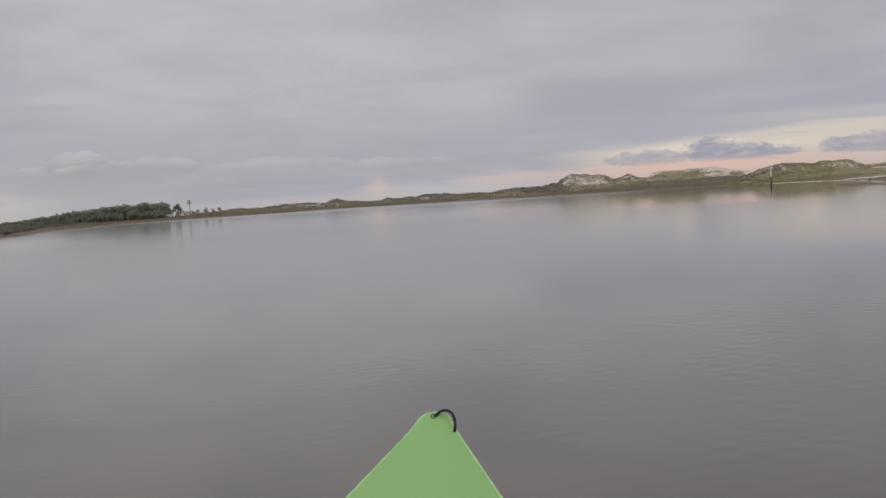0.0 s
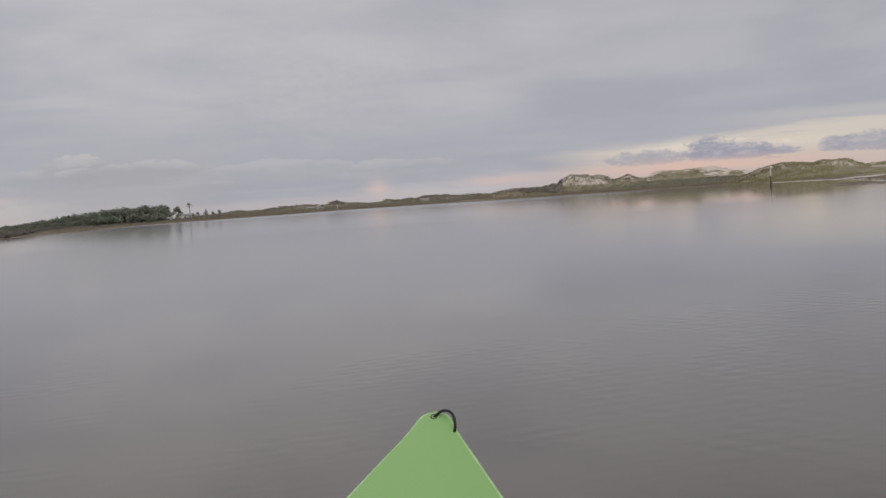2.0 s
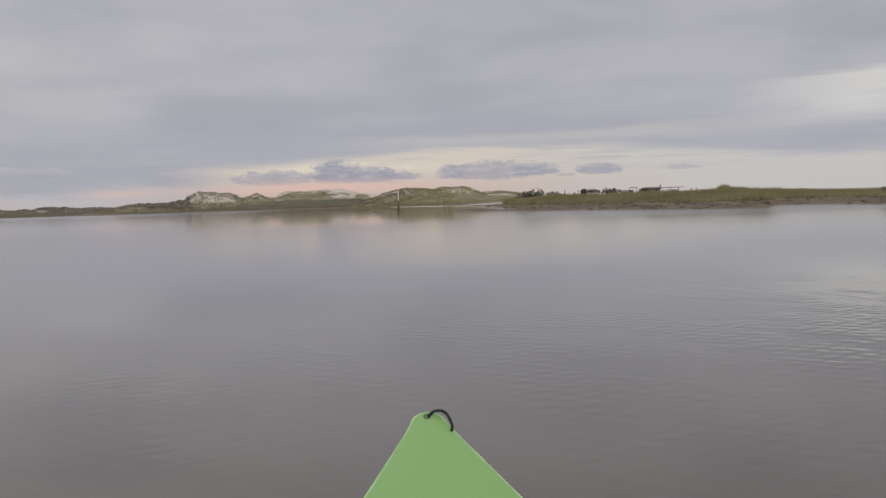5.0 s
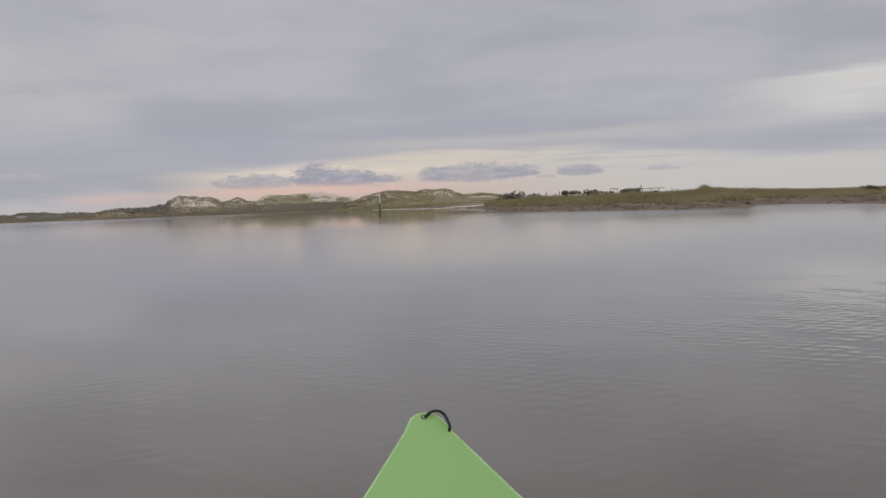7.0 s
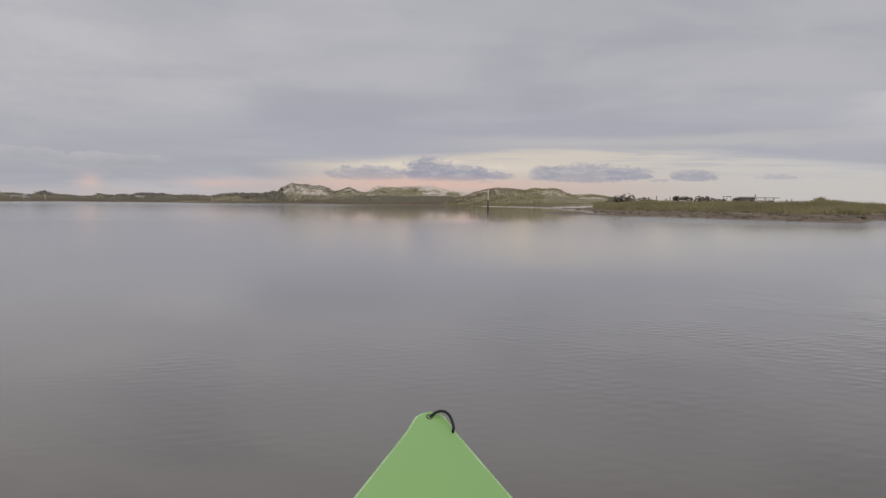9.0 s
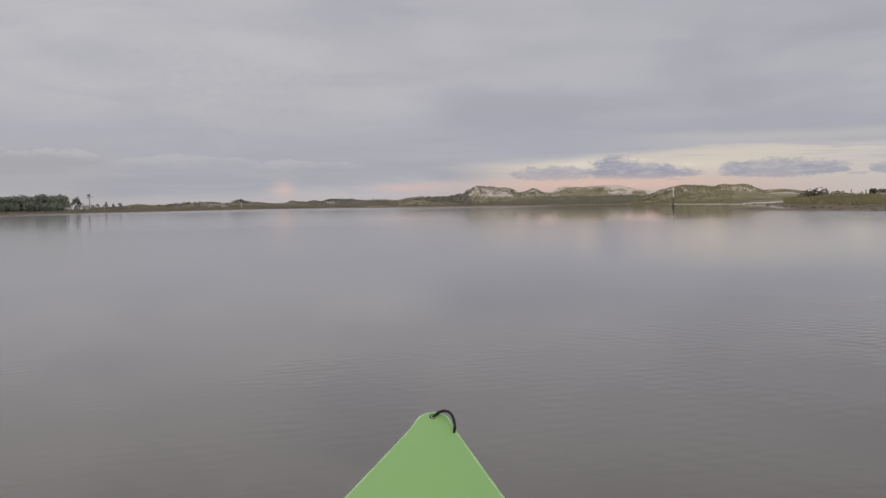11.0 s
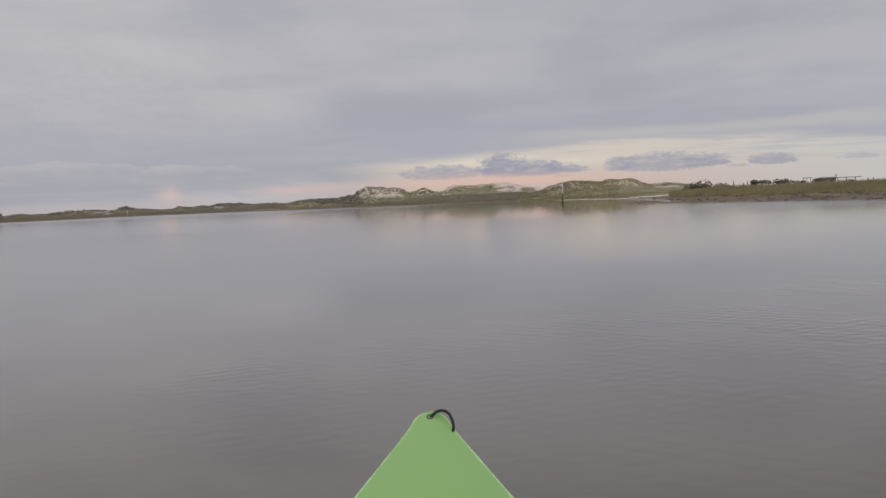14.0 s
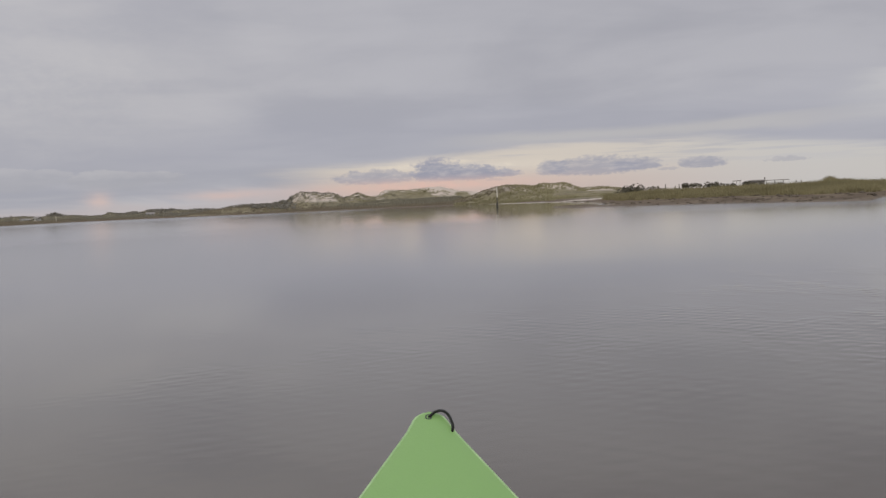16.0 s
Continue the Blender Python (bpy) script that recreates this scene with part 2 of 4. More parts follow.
def water_material():
    m = bpy.data.materials.new("tidal_water")
    m.use_nodes = True
    n = Nodes(m.node_tree)
    place = n.add("ShaderNodeTexCoord").outputs["Object"]
    bsdf = n.add("ShaderNodeBsdfPrincipled")
    silt = n.noise(place, 0.05, 3.0)
    n.link(n.mix(silt, (0.045, 0.036, 0.024), (0.061, 0.049, 0.034)), bsdf.inputs["Base Color"])
    bsdf.inputs["IOR"].default_value = 1.333
    # short-crested ripples: two crossing trains over a fine chop
    trains = []
    for turn, scale, bend in ((50, 2.0, 2.6), (-32, 2.3, 3.0)):
        turned = n.add("ShaderNodeMapping")
        n.link(place, turned.inputs["Vector"])
        turned.inputs["Rotation"].default_value = (0, 0, radians(turn))
        train = n.add("ShaderNodeTexWave")
        train.wave_type, train.bands_direction = "BANDS", "Y"
        n.link(turned.outputs[0], train.inputs["Vector"])
        for key, v in (("Scale", scale), ("Distortion", bend), ("Detail", 2.0), ("Detail Scale", 1.6), ("Detail Roughness", 0.55)):
            train.inputs[key].default_value = v
        trains.append(train.outputs["Fac"])
    chop = n.noise(place, 10.0, 2.0, 0.5)
    ripple = n.math("ADD", n.math("MULTIPLY", chop, 0.50), n.math("MULTIPLY", n.math("ADD", trains[0], trains[1]), 0.10))
    swell = n.noise(place, 0.35, 2.0, 0.5)
    way = n.add("ShaderNodeSeparateXYZ")
    n.link(place, way.inputs[0])
    drift = n.noise(place, 0.05, 4.0, 0.55)
    # wind on the open side by the near bank, a lee below the dunes
    side = n.math("SUBTRACT", way.outputs[0], n.math("MULTIPLY", way.outputs[1], 0.15))
    side = n.math("ADD", side, n.math("MULTIPLY", n.math("SUBTRACT", drift, 0.5), 26.0))
    squeeze = n.add("ShaderNodeMapping")
    n.link(place, squeeze.inputs["Vector"])
    squeeze.inputs["Scale"].default_value = (1.9, 0.7, 1.0)
    patches = squeeze.outputs[0]
    gusts = n.math("ADD", n.math("MULTIPLY", n.noise(place, 0.16, 3.0, 0.6), 0.42), n.math("MULTIPLY", n.noise(patches, 0.8, 3.0, 0.6), 0.58))
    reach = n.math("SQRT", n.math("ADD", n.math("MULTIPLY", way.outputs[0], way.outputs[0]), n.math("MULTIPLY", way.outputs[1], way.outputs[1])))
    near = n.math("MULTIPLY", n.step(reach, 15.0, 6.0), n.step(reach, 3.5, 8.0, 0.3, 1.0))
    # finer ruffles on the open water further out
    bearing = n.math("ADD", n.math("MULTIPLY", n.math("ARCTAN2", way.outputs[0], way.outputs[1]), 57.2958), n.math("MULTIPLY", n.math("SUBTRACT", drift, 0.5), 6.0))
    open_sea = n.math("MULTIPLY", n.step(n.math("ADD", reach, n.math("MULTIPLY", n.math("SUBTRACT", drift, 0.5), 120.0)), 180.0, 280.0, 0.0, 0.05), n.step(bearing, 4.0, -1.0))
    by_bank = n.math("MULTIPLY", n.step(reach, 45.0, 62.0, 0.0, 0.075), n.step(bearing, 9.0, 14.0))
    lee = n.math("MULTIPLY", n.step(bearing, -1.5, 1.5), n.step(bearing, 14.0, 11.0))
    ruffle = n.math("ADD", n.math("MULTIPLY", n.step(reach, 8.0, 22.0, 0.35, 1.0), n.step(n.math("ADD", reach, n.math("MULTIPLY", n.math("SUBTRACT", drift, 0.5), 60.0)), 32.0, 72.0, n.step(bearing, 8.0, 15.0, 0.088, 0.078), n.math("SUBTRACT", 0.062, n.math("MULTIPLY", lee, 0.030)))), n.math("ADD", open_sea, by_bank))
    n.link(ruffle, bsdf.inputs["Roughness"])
    breeze = n.math("MULTIPLY", n.step(side, -9.0, 8.0), n.math("MULTIPLY", near, n.step(gusts, 0.46, 0.57, 0.12, n.step(side, -1.0, 4.0, 1.3, 3.0))))
    puffs = n.math("MULTIPLY", n.step(gusts, 0.49, 0.57, 0.0, 0.6), n.math("MULTIPLY", near, n.step(side, -12.0, 3.0, 0.10, 1.0)))
    breeze = n.math("ADD", n.math("MAXIMUM", breeze, puffs), 0.10)
    height = n.math("ADD", n.math("MULTIPLY", n.math("MULTIPLY", ripple, breeze), 0.0072), n.math("MULTIPLY", swell, 0.0010))
    b = n.add("ShaderNodeBump")
    b.inputs["Distance"].default_value = 1.0
    n.link(height, b.inputs["Height"])
    n.link(b.outputs[0], bsdf.inputs["Normal"])
    n.link(bsdf.outputs[0], n.add("ShaderNodeOutputMaterial").inputs["Surface"])
    return m


def ground_material():
    """Wet mud by the water, plant litter above it, bare sand where the dunes have blown out."""
    m = bpy.data.materials.new("tidal_ground")
    m.use_nodes = True
    n = Nodes(m.node_tree)
    place = n.add("ShaderNodeTexCoord").outputs["Object"]
    split = n.add("ShaderNodeSeparateXYZ")
    n.link(place, split.inputs[0])
    z = split.outputs[2]
    broad = n.noise(place, 0.06, 5.0, 0.6)
    mid = n.noise(place, 0.35, 5.0, 0.6)
    grain = n.noise(place, 4.0, 4.0, 0.6)
    mud = n.mix(n.step(mid, 0.35, 0.65), (0.066, 0.050, 0.034), (0.118, 0.091, 0.063))
    mud = n.mix(n.step(grain, 0.55, 0.85), mud, (0.160, 0.124, 0.088))
    turf = n.mix(n.step(mid, 0.35, 0.65), (0.128, 0.112, 0.070), (0.185, 0.164, 0.105))
    sand = n.mix(grain, (0.30, 0.258, 0.215), (0.41, 0.36, 0.305))
    z_w = n.math("ADD", z, n.math("MULTIPLY", n.math("SUBTRACT", mid, 0.5), 0.5))
    z_dune = n.math("ADD", z_w, n.step(split.outputs[0], 50.0, 57.0, 0.0, 1.0))
    colour = n.mix(n.step(z_w, 0.28, 0.50), mud, turf)
    patch = n.math("ADD", n.math("MULTIPLY", broad, 0.55), n.math("MULTIPLY", mid, 0.45))
    patch = n.math("ADD", patch, n.math("MULTIPLY", n.step(z, 3.6, 5.6), 0.06))
    for at_x, reach, more in ((-14.0, 9.0, 0.10), (-20.0, 4.0, 0.06), (3.0, 3.0, 0.05), (14.5, 6.0, -0.10), (29.0, 7.0, 0.12), (41.0, 4.0, 0.12), (51.0, 5.0, 0.12), (62.0, 6.0, 0.14), (-104.0, 9.0, 0.19), (-122.0, 6.0, 0.13), (-144.0, 6.0, 0.15)):
        patch = n.math("ADD", patch, n.math("MULTIPLY", n.step(n.math("ABSOLUTE", n.math("SUBTRACT", split.outputs[0], at_x)), reach, 0.3 * reach), more))
    patch = n.math("SUBTRACT", patch, n.math("MULTIPLY", n.step(split.outputs[0], -26.0, -48.0), 0.10))
    blown = n.step(patch, 0.515, 0.555)
    colour = n.mix(n.math("MULTIPLY", blown, n.step(z_dune, 2.6, 3.4)), colour, sand)
    bsdf = n.add("ShaderNodeBsdfPrincipled")
    n.link(colour, bsdf.inputs["Base Color"])
    n.link(n.step(z, 0.0, 0.15, 0.6, 0.97), bsdf.inputs["Roughness"])
    bsdf.inputs["Specular IOR Level"].default_value = 0.10
    b = n.add("ShaderNodeBump")
    b.inputs["Distance"].default_value = 0.12
    n.link(n.math("ADD", mid, n.math("MULTIPLY", grain, 0.3)), b.inputs["Height"])
    n.link(b.outputs[0], bsdf.inputs["Normal"])
    n.link(bsdf.outputs[0], n.add("ShaderNodeOutputMaterial").inputs["Surface"])
    return m


WATER = water_material()
GROUND = ground_material()
# bare sand; also the painted gleam on the channel water
SAND_GLEAM = material("pale_sand_and_gleam", (0.27, 0.237, 0.20), (0.37, 0.33, 0.285), 0.6, 0.95, 0.02)
MARSH = material("marsh_grass", (0.132, 0.114, 0.055), (0.270, 0.236, 0.122), 0.10, 0.8, fine=1.5, islands=0.22, thin=0.4)
REEDS = material("brown_reeds", (0.158, 0.134, 0.094), (0.238, 0.202, 0.143), 0.05, 0.85, fine=0.8, islands=0.22, thin=0.4)
DUNE_GRASS = material("dune_grass", (0.165, 0.149, 0.079), (0.315, 0.286, 0.163), 0.05, 0.8, fine=0.8, islands=0.22, thin=0.45)
# next three: distance haze is put into the paler, greyer leaf colours
SCRUB = material("scrub_leaves", (0.205, 0.192, 0.164), (0.265, 0.249, 0.210), 0.08, 0.9, fine=1.0, islands=0.18, thin=0.5, gloss=0.2)
PINE = material("pine_leaves", (0.190, 0.208, 0.158), (0.218, 0.236, 0.180), 0.03, 0.95, fine=0.7, islands=0.08, thin=0.62, gloss=0.1)
HEATH = material("heath_plants", (0.150, 0.139, 0.104), (0.212, 0.197, 0.147), 0.04, 0.85, fine=0.8, islands=0.2, thin=0.4)
MARSH_SCRUB = material("grey_marsh_scrub", (0.128, 0.118, 0.098), (0.176, 0.163, 0.136), 0.06, 0.9, fine=0.8, islands=0.15, thin=0.5, gloss=0.1)
BUSH = material("dark_bush_leaves", (0.092, 0.084, 0.064), (0.150, 0.138, 0.104), 0.3, 0.9, fine=2.0, islands=0.25, thin=0.4, gloss=0.2)
BARK = material("grey_bark", (0.06, 0.05, 0.04), (0.14, 0.12, 0.10), 2.0, 0.9, 0.01)
SHELL = material("oyster_shell", (0.045, 0.036, 0.026), (0.120, 0.100, 0.076), 6.0, 0.9, 0.01, gloss=0.1)
KAYAK = material("green_polyethylene", (0.124, 0.240, 0.061), (0.139, 0.262, 0.071), 2.0, 0.42, 0.0004, fine=220.0)
# paler than the deck: the bright highlight along the edge is painted in
LIT_SEAM = material("lit_green_plastic", (0.15, 0.27, 0.09), (0.29, 0.41, 0.21), 18.0, 0.5, 0.0004, fine=160.0)
CORD = material("black_cord", (0.007, 0.008, 0.007), (0.020, 0.021, 0.019), 60.0, 0.55, 0.0008, fine=500.0, gloss=0.15)
RUBBER = material("black_rubber", (0.012, 0.012, 0.012), (0.03, 0.03, 0.03), 20.0, 0.6)
WHITE = material("weathered_white_paint", (0.46, 0.43, 0.36), (0.60, 0.57, 0.49), 4.0, 0.6, 0.002)
PILE = material("tarred_pile_wood", (0.055, 0.047, 0.036), (0.120, 0.102, 0.080), 3.0, 0.85, 0.01, stretch=(6, 6, 1))
WEED = material("barnacles_and_weed", (0.016, 0.016, 0.012), (0.050, 0.048, 0.040), 9.0, 0.7, 0.01)
WOOD = material("grey_driftwood", (0.10, 0.09, 0.08), (0.24, 0.22, 0.19), 3.0, 0.85, 0.004, stretch=(1, 1, 5))
ROOF = material("grey_shingles", (0.12, 0.112, 0.104), (0.22, 0.205, 0.19), 3.0, 0.85, 0.01)
WALL = material("pale_siding", (0.44, 0.43, 0.41), (0.60, 0.59, 0.56), 1.5, 0.75, 0.004, stretch=(1, 1, 8))
PANE = material("dark_glass", (0.015, 0.018, 0.022), (0.03, 0.034, 0.04), 1.0, 0.1)


# ---- mesh helpers ----
def raw_mesh(name, verts, faces, mat, smooth=False):
    """A mesh from arrays: verts n x 3, faces m x 3 or m x 4."""
    verts, faces = np.asarray(verts, np.float32), np.asarray(faces, np.int32)
    me = bpy.data.meshes.new(name)
    sides = faces.shape[1]
    me.vertices.add(len(verts))
    me.vertices.foreach_set("co", verts.ravel())
    me.loops.add(faces.size)
    me.loops.foreach_set("vertex_index", faces.ravel())
    me.polygons.add(len(faces))
    me.polygons.foreach_set("loop_start", np.arange(len(faces), dtype=np.int32) * sides)
    me.update(calc_edges=True)
    me.validate()
    if smooth:
        me.shade_smooth()
    me.materials.append(mat)
    return me


def part(name, bm, mat=None, parent=None, label="", smooth=False):
    """Links a bmesh, or a finished mesh, as one object under its thing."""
    if isinstance(bm, bmesh.types.BMesh):
        me = bpy.data.meshes.new(name)
        bmesh.ops.recalc_face_normals(bm, faces=bm.faces)
        bm.to_mesh(me)
        bm.free()
        me.materials.append(mat)
        if smooth:
            me.shade_smooth()
    else:
        me = bm
    ob = new(name, me)
    if parent:
        ob.parent = parent
    if label:
        tagged(ob, label)
    return ob


def box(bm, size, centre=(0, 0, 0), turn=0.0, bevel=0.0):
    made = bmesh.ops.create_cube(bm, size=1.0, matrix=Matrix.Translation(centre) @ Matrix.Rotation(turn, 4, "Z") @ Matrix.Diagonal((*size, 1)))
    if bevel:
        edges = {e for v in made["verts"] for e in v.link_edges}
        bmesh.ops.bevel(bm, geom=list(edges), offset=bevel, segments=1, affect="EDGES")
    return bm


def tube(points, radii, sides=8, wobble=0.0, seed=0):
    """A round rod along points, closed at both ends."""
    bm, rng, rings = bmesh.new(), random.Random(seed), []
    points = [Vector(p) for p in points]
    for i, p in enumerate(points):
        way = (points[min(i + 1, len(points) - 1)] - points[max(i - 1, 0)]).normalized()
        side = way.orthogonal().normalized() if abs(way.z) > 0.99 else way.cross(Vector((0, 0, 1))).normalized()
        other = way.cross(side)
        ring = []
        for k in range(sides):
            a = math.tau * k / sides
            r = radii[i] * (1 + wobble * rng.uniform(-1, 1))
            ring.append(bm.verts.new(p + (side * math.cos(a) + other * math.sin(a)) * r))
        rings.append(ring)
    for a, b in zip(rings, rings[1:]):
        for k in range(sides):
            bm.faces.new((a[k], a[(k + 1) % sides], b[(k + 1) % sides], b[k]))
    bm.faces.new(rings[0][::-1])
    bm.faces.new(rings[-1])
    return bm


RNG = np.random.default_rng(7)


def leaves(centres, size, flat=0.5):
    """Small four-sided leaves or twig clumps, one at each centre, turned at random."""
    k = len(centres)
    size = np.broadcast_to(np.asarray(size, float), (k,))[:, None]
    a = RNG.normal(size=(k, 3))
    a /= np.linalg.norm(a, axis=1)[:, None]
    b = np.cross(a, RNG.normal(size=(k, 3)))
    b /= np.linalg.norm(b, axis=1)[:, None] + 1e-9
    a, b = a * size * RNG.uniform(0.6, 1.3, (k, 1)), b * size * RNG.uniform(0.4, 1.0, (k, 1)) * (0.5 + flat)
    verts = np.stack([centres - a * 0.5, centres + b * 0.4, centres + a * 0.5, centres - b * 0.4], 1).reshape(-1, 3)
    return verts, np.arange(4 * k).reshape(-1, 4)


def crown_points(k, centre, radii, seed=0, hollow=0.35, lumps=7):
    """Points spread over several lumps, so that the outline is uneven and has gaps."""
    rng = np.random.default_rng(seed)
    hubs = rng.normal(size=(lumps, 3))
    hubs /= np.linalg.norm(hubs, axis=1)[:, None]
    hubs *= rng.uniform(0.25, 0.75, (lumps, 1))
    pick = rng.integers(0, lumps, k)
    d = rng.normal(size=(k, 3))
    d /= np.linalg.norm(d, axis=1)[:, None]
    d *= (hollow + (1 - hollow) * rng.uniform(0, 1, (k, 1)) ** 0.5) * rng.uniform(0.3, 0.5, lumps)[pick][:, None]
    return np.asarray(centre) + (hubs[pick] + d) * np.asarray(radii)


def canopy(k, centre, radii, size, seed=0, lumps=9, ragged=0.35):
    """A dense crown: leaf clumps lying over the outside of several rounded lumps."""
    rng = np.random.default_rng(seed)
    radii = np.asarray(radii, float)
    hubs = rng.normal(size=(lumps, 3))
    hubs *= rng.uniform(0.2, 0.62, (lumps, 1)) / np.linalg.norm(hubs, axis=1)[:, None]
    pick = rng.integers(0, lumps, k)
    out = rng.normal(size=(k, 3)) + (0, 0, 0.35)
    out /= np.linalg.norm(out, axis=1)[:, None]
    at = np.asarray(centre) + (hubs[pick] + out * rng.uniform(0.30, 0.46, lumps)[pick][:, None] * rng.uniform(0.85, 1.05, (k, 1))) * radii
    face = out / radii + rng.normal(size=(k, 3)) * ragged / radii.mean()
    face /= np.linalg.norm(face, axis=1)[:, None]
    a = np.cross(face, rng.normal(size=(k, 3)))
    a /= np.linalg.norm(a, axis=1)[:, None] + 1e-9
    b = np.cross(face, a)
    a, b = a * size * rng.uniform(0.6, 1.2, (k, 1)) * 0.5, b * size * rng.uniform(0.5, 1.0, (k, 1)) * 0.5
    return np.stack([at - a, at + b, at + a, at - b], 1).reshape(-1, 3), np.arange(4 * k).reshape(-1, 4)


def gather(parts):
    """Join lists of vertices and faces."""
    start = np.cumsum([0] + [len(v) for v, _ in parts])
    return np.concatenate([v for v, _ in parts]), np.concatenate([f + s for (_, f), s in zip(parts, start)])


def blades(base, height, width, per=7, spread=0.35, lean=0.35):
    """Grass tufts: narrow triangles rising from each base point."""
    k = len(base)
    base = np.repeat(base, per, 0)
    height = np.repeat(np.broadcast_to(height, (k,)), per) * RNG.uniform(0.55, 1.1, k * per)
    ang = RNG.uniform(0, math.tau, k * per)
    off = RNG.uniform(0, spread, k * per)
    foot = base + np.stack([np.cos(ang) * off, np.sin(ang) * off, np.zeros(k * per)], 1)
    tilt = RNG.normal(0, lean, (k * per, 2)) * height[:, None]
    top = foot + np.stack([tilt[:, 0], tilt[:, 1], height], 1)
    turn = RNG.uniform(0, math.tau, k * per)
    half = np.stack([np.cos(turn), np.sin(turn), np.zeros(k * per)], 1) * width * 0.5
    verts = np.stack([foot - half, foot + half, top], 1).reshape(-1, 3)
    return verts, np.arange(3 * k * per).reshape(-1, 3)


# ---- the lie of the land ----
LATTICE = np.random.default_rng(3).uniform(0, 1, (256, 256))


def value_noise(x, y):
    xi, yi = np.floor(x).astype(int), np.floor(y).astype(int)
    u, v = x - xi, y - yi
    u, v = u * u * (3 - 2 * u), v * v * (3 - 2 * v)
    g = lambda i, j: LATTICE[i % 256, j % 256]
    return (g(xi, yi) * (1 - u) + g(xi + 1, yi) * u) * (1 - v) + (g(xi, yi + 1) * (1 - u) + g(xi + 1, yi + 1) * u) * v


def rough_noise(x, y, octaves=4):
    total, gain = 0, 0.5
    for k in range(octaves):
        total = total + gain * (value_noise(x * 2 ** k + 17 * k, y * 2 ** k + 31 * k) - 0.5)
        gain *= 0.55
    return total


def smooth(t):
    t = np.clip(t, 0, 1)
    return t * t * (3 - 2 * t)


# the water's edge: bearing in degrees from north, distance in metres
SHORE = ((-70, 80), (-40, 100), (-32.7, 109), (-30, 125), (-27.9, 143), (-25.3, 182), (-22.8, 275), (-19.7, 315), (-16.2, 368), (-12.8, 470), (-9, 430),
         (-6, 390), (-3, 360), (0, 335), (3, 310), (6, 285), (8.4, 255), (9.6, 205), (10.8, 165), (11.6, 112), (12.1, 92), (12.9, 83), (15.5, 76), (18, 70), (20.5, 63),
         (23.3, 60), (23.8, 72), (25.7, 71), (29.7, 57), (33, 51), (45, 44), (70, 40))
# dune crests: bearing in degrees, height in metres
BACK_RIDGE = ((-9, 2.4), (-5.5, 2.9), (-4.0, 3.0), (-3.25, 3.7), (-2.58, 6.9), (-2.37, 6.4), (-1.94, 6.5), (-1.59, 5.7), (-1.30, 6.2), (-0.87, 5.2), (-0.62, 4.0), (-0.30, 4.7), (0.08, 5.7),
              (0.36, 4.8), (0.74, 3.8), (1.09, 4.8), (1.35, 6.1), (2.35, 6.0), (2.64, 6.2), (3.39, 6.5), (3.98, 6.6), (4.5, 5.3), (4.86, 4.8), (5.4, 4.3), (6.5, 3.3), (9, 1.8))
FRONT_RIDGE = ((4.0, 2.2), (4.6, 3.3), (5.24, 3.7), (6.06, 4.0), (6.51, 4.3), (7.34, 4.6), (7.93, 4.3), (8.38, 4.0), (8.76, 4.6), (9.13, 4.3), (9.58, 4.5), (9.95, 4.2), (10.24, 3.3), (10.68, 2.9),
               (11.14, 3.3), (11.58, 3.1), (11.95, 2.6), (12.3, 2.4), (13.2, 1.4), (15, 0.7))
LOW_RIDGE = ((-20.5, 2.0), (-19.0, 2.2), (-18.3, 3.1), (-17.7, 2.4), (-16.5, 2.3), (-15.9, 3.0), (-15.3, 3.6), (-14.9, 3.5), (-14.4, 3.0), (-13.6, 3.5), (-13.4, 2.8), (-12.85, 3.1), (-12.1, 2.3),
             (-11.5, 2.6), (-11.36, 3.8), (-10.95, 3.0), (-10.6, 2.7), (-10.25, 3.6), (-9.9, 3.0), (-9.5, 4.2), (-9.1, 4.1), (-8.0, 3.2), (-6.0, 2.4), (-3.0, 1.0))
MOUNDS = ((21.7, 118, 1.0, 5, 1.30), (22.3, 119, 2.2, 5, 1.02))


def crest(table, az):
    """The height along a crest, its corners a little worn."""
    table = np.array(table)
    return sum(np.interp(az + off, table[:, 0], table[:, 1]) for off in (-0.07, 0, 0.07)) / 3


def shore(az):
    table = np.array(SHORE)
    base = np.interp(az, table[:, 0], table[:, 1])
    return base * (1 + 0.035 * rough_noise(az * 1.3, az * 0 + 5.5))


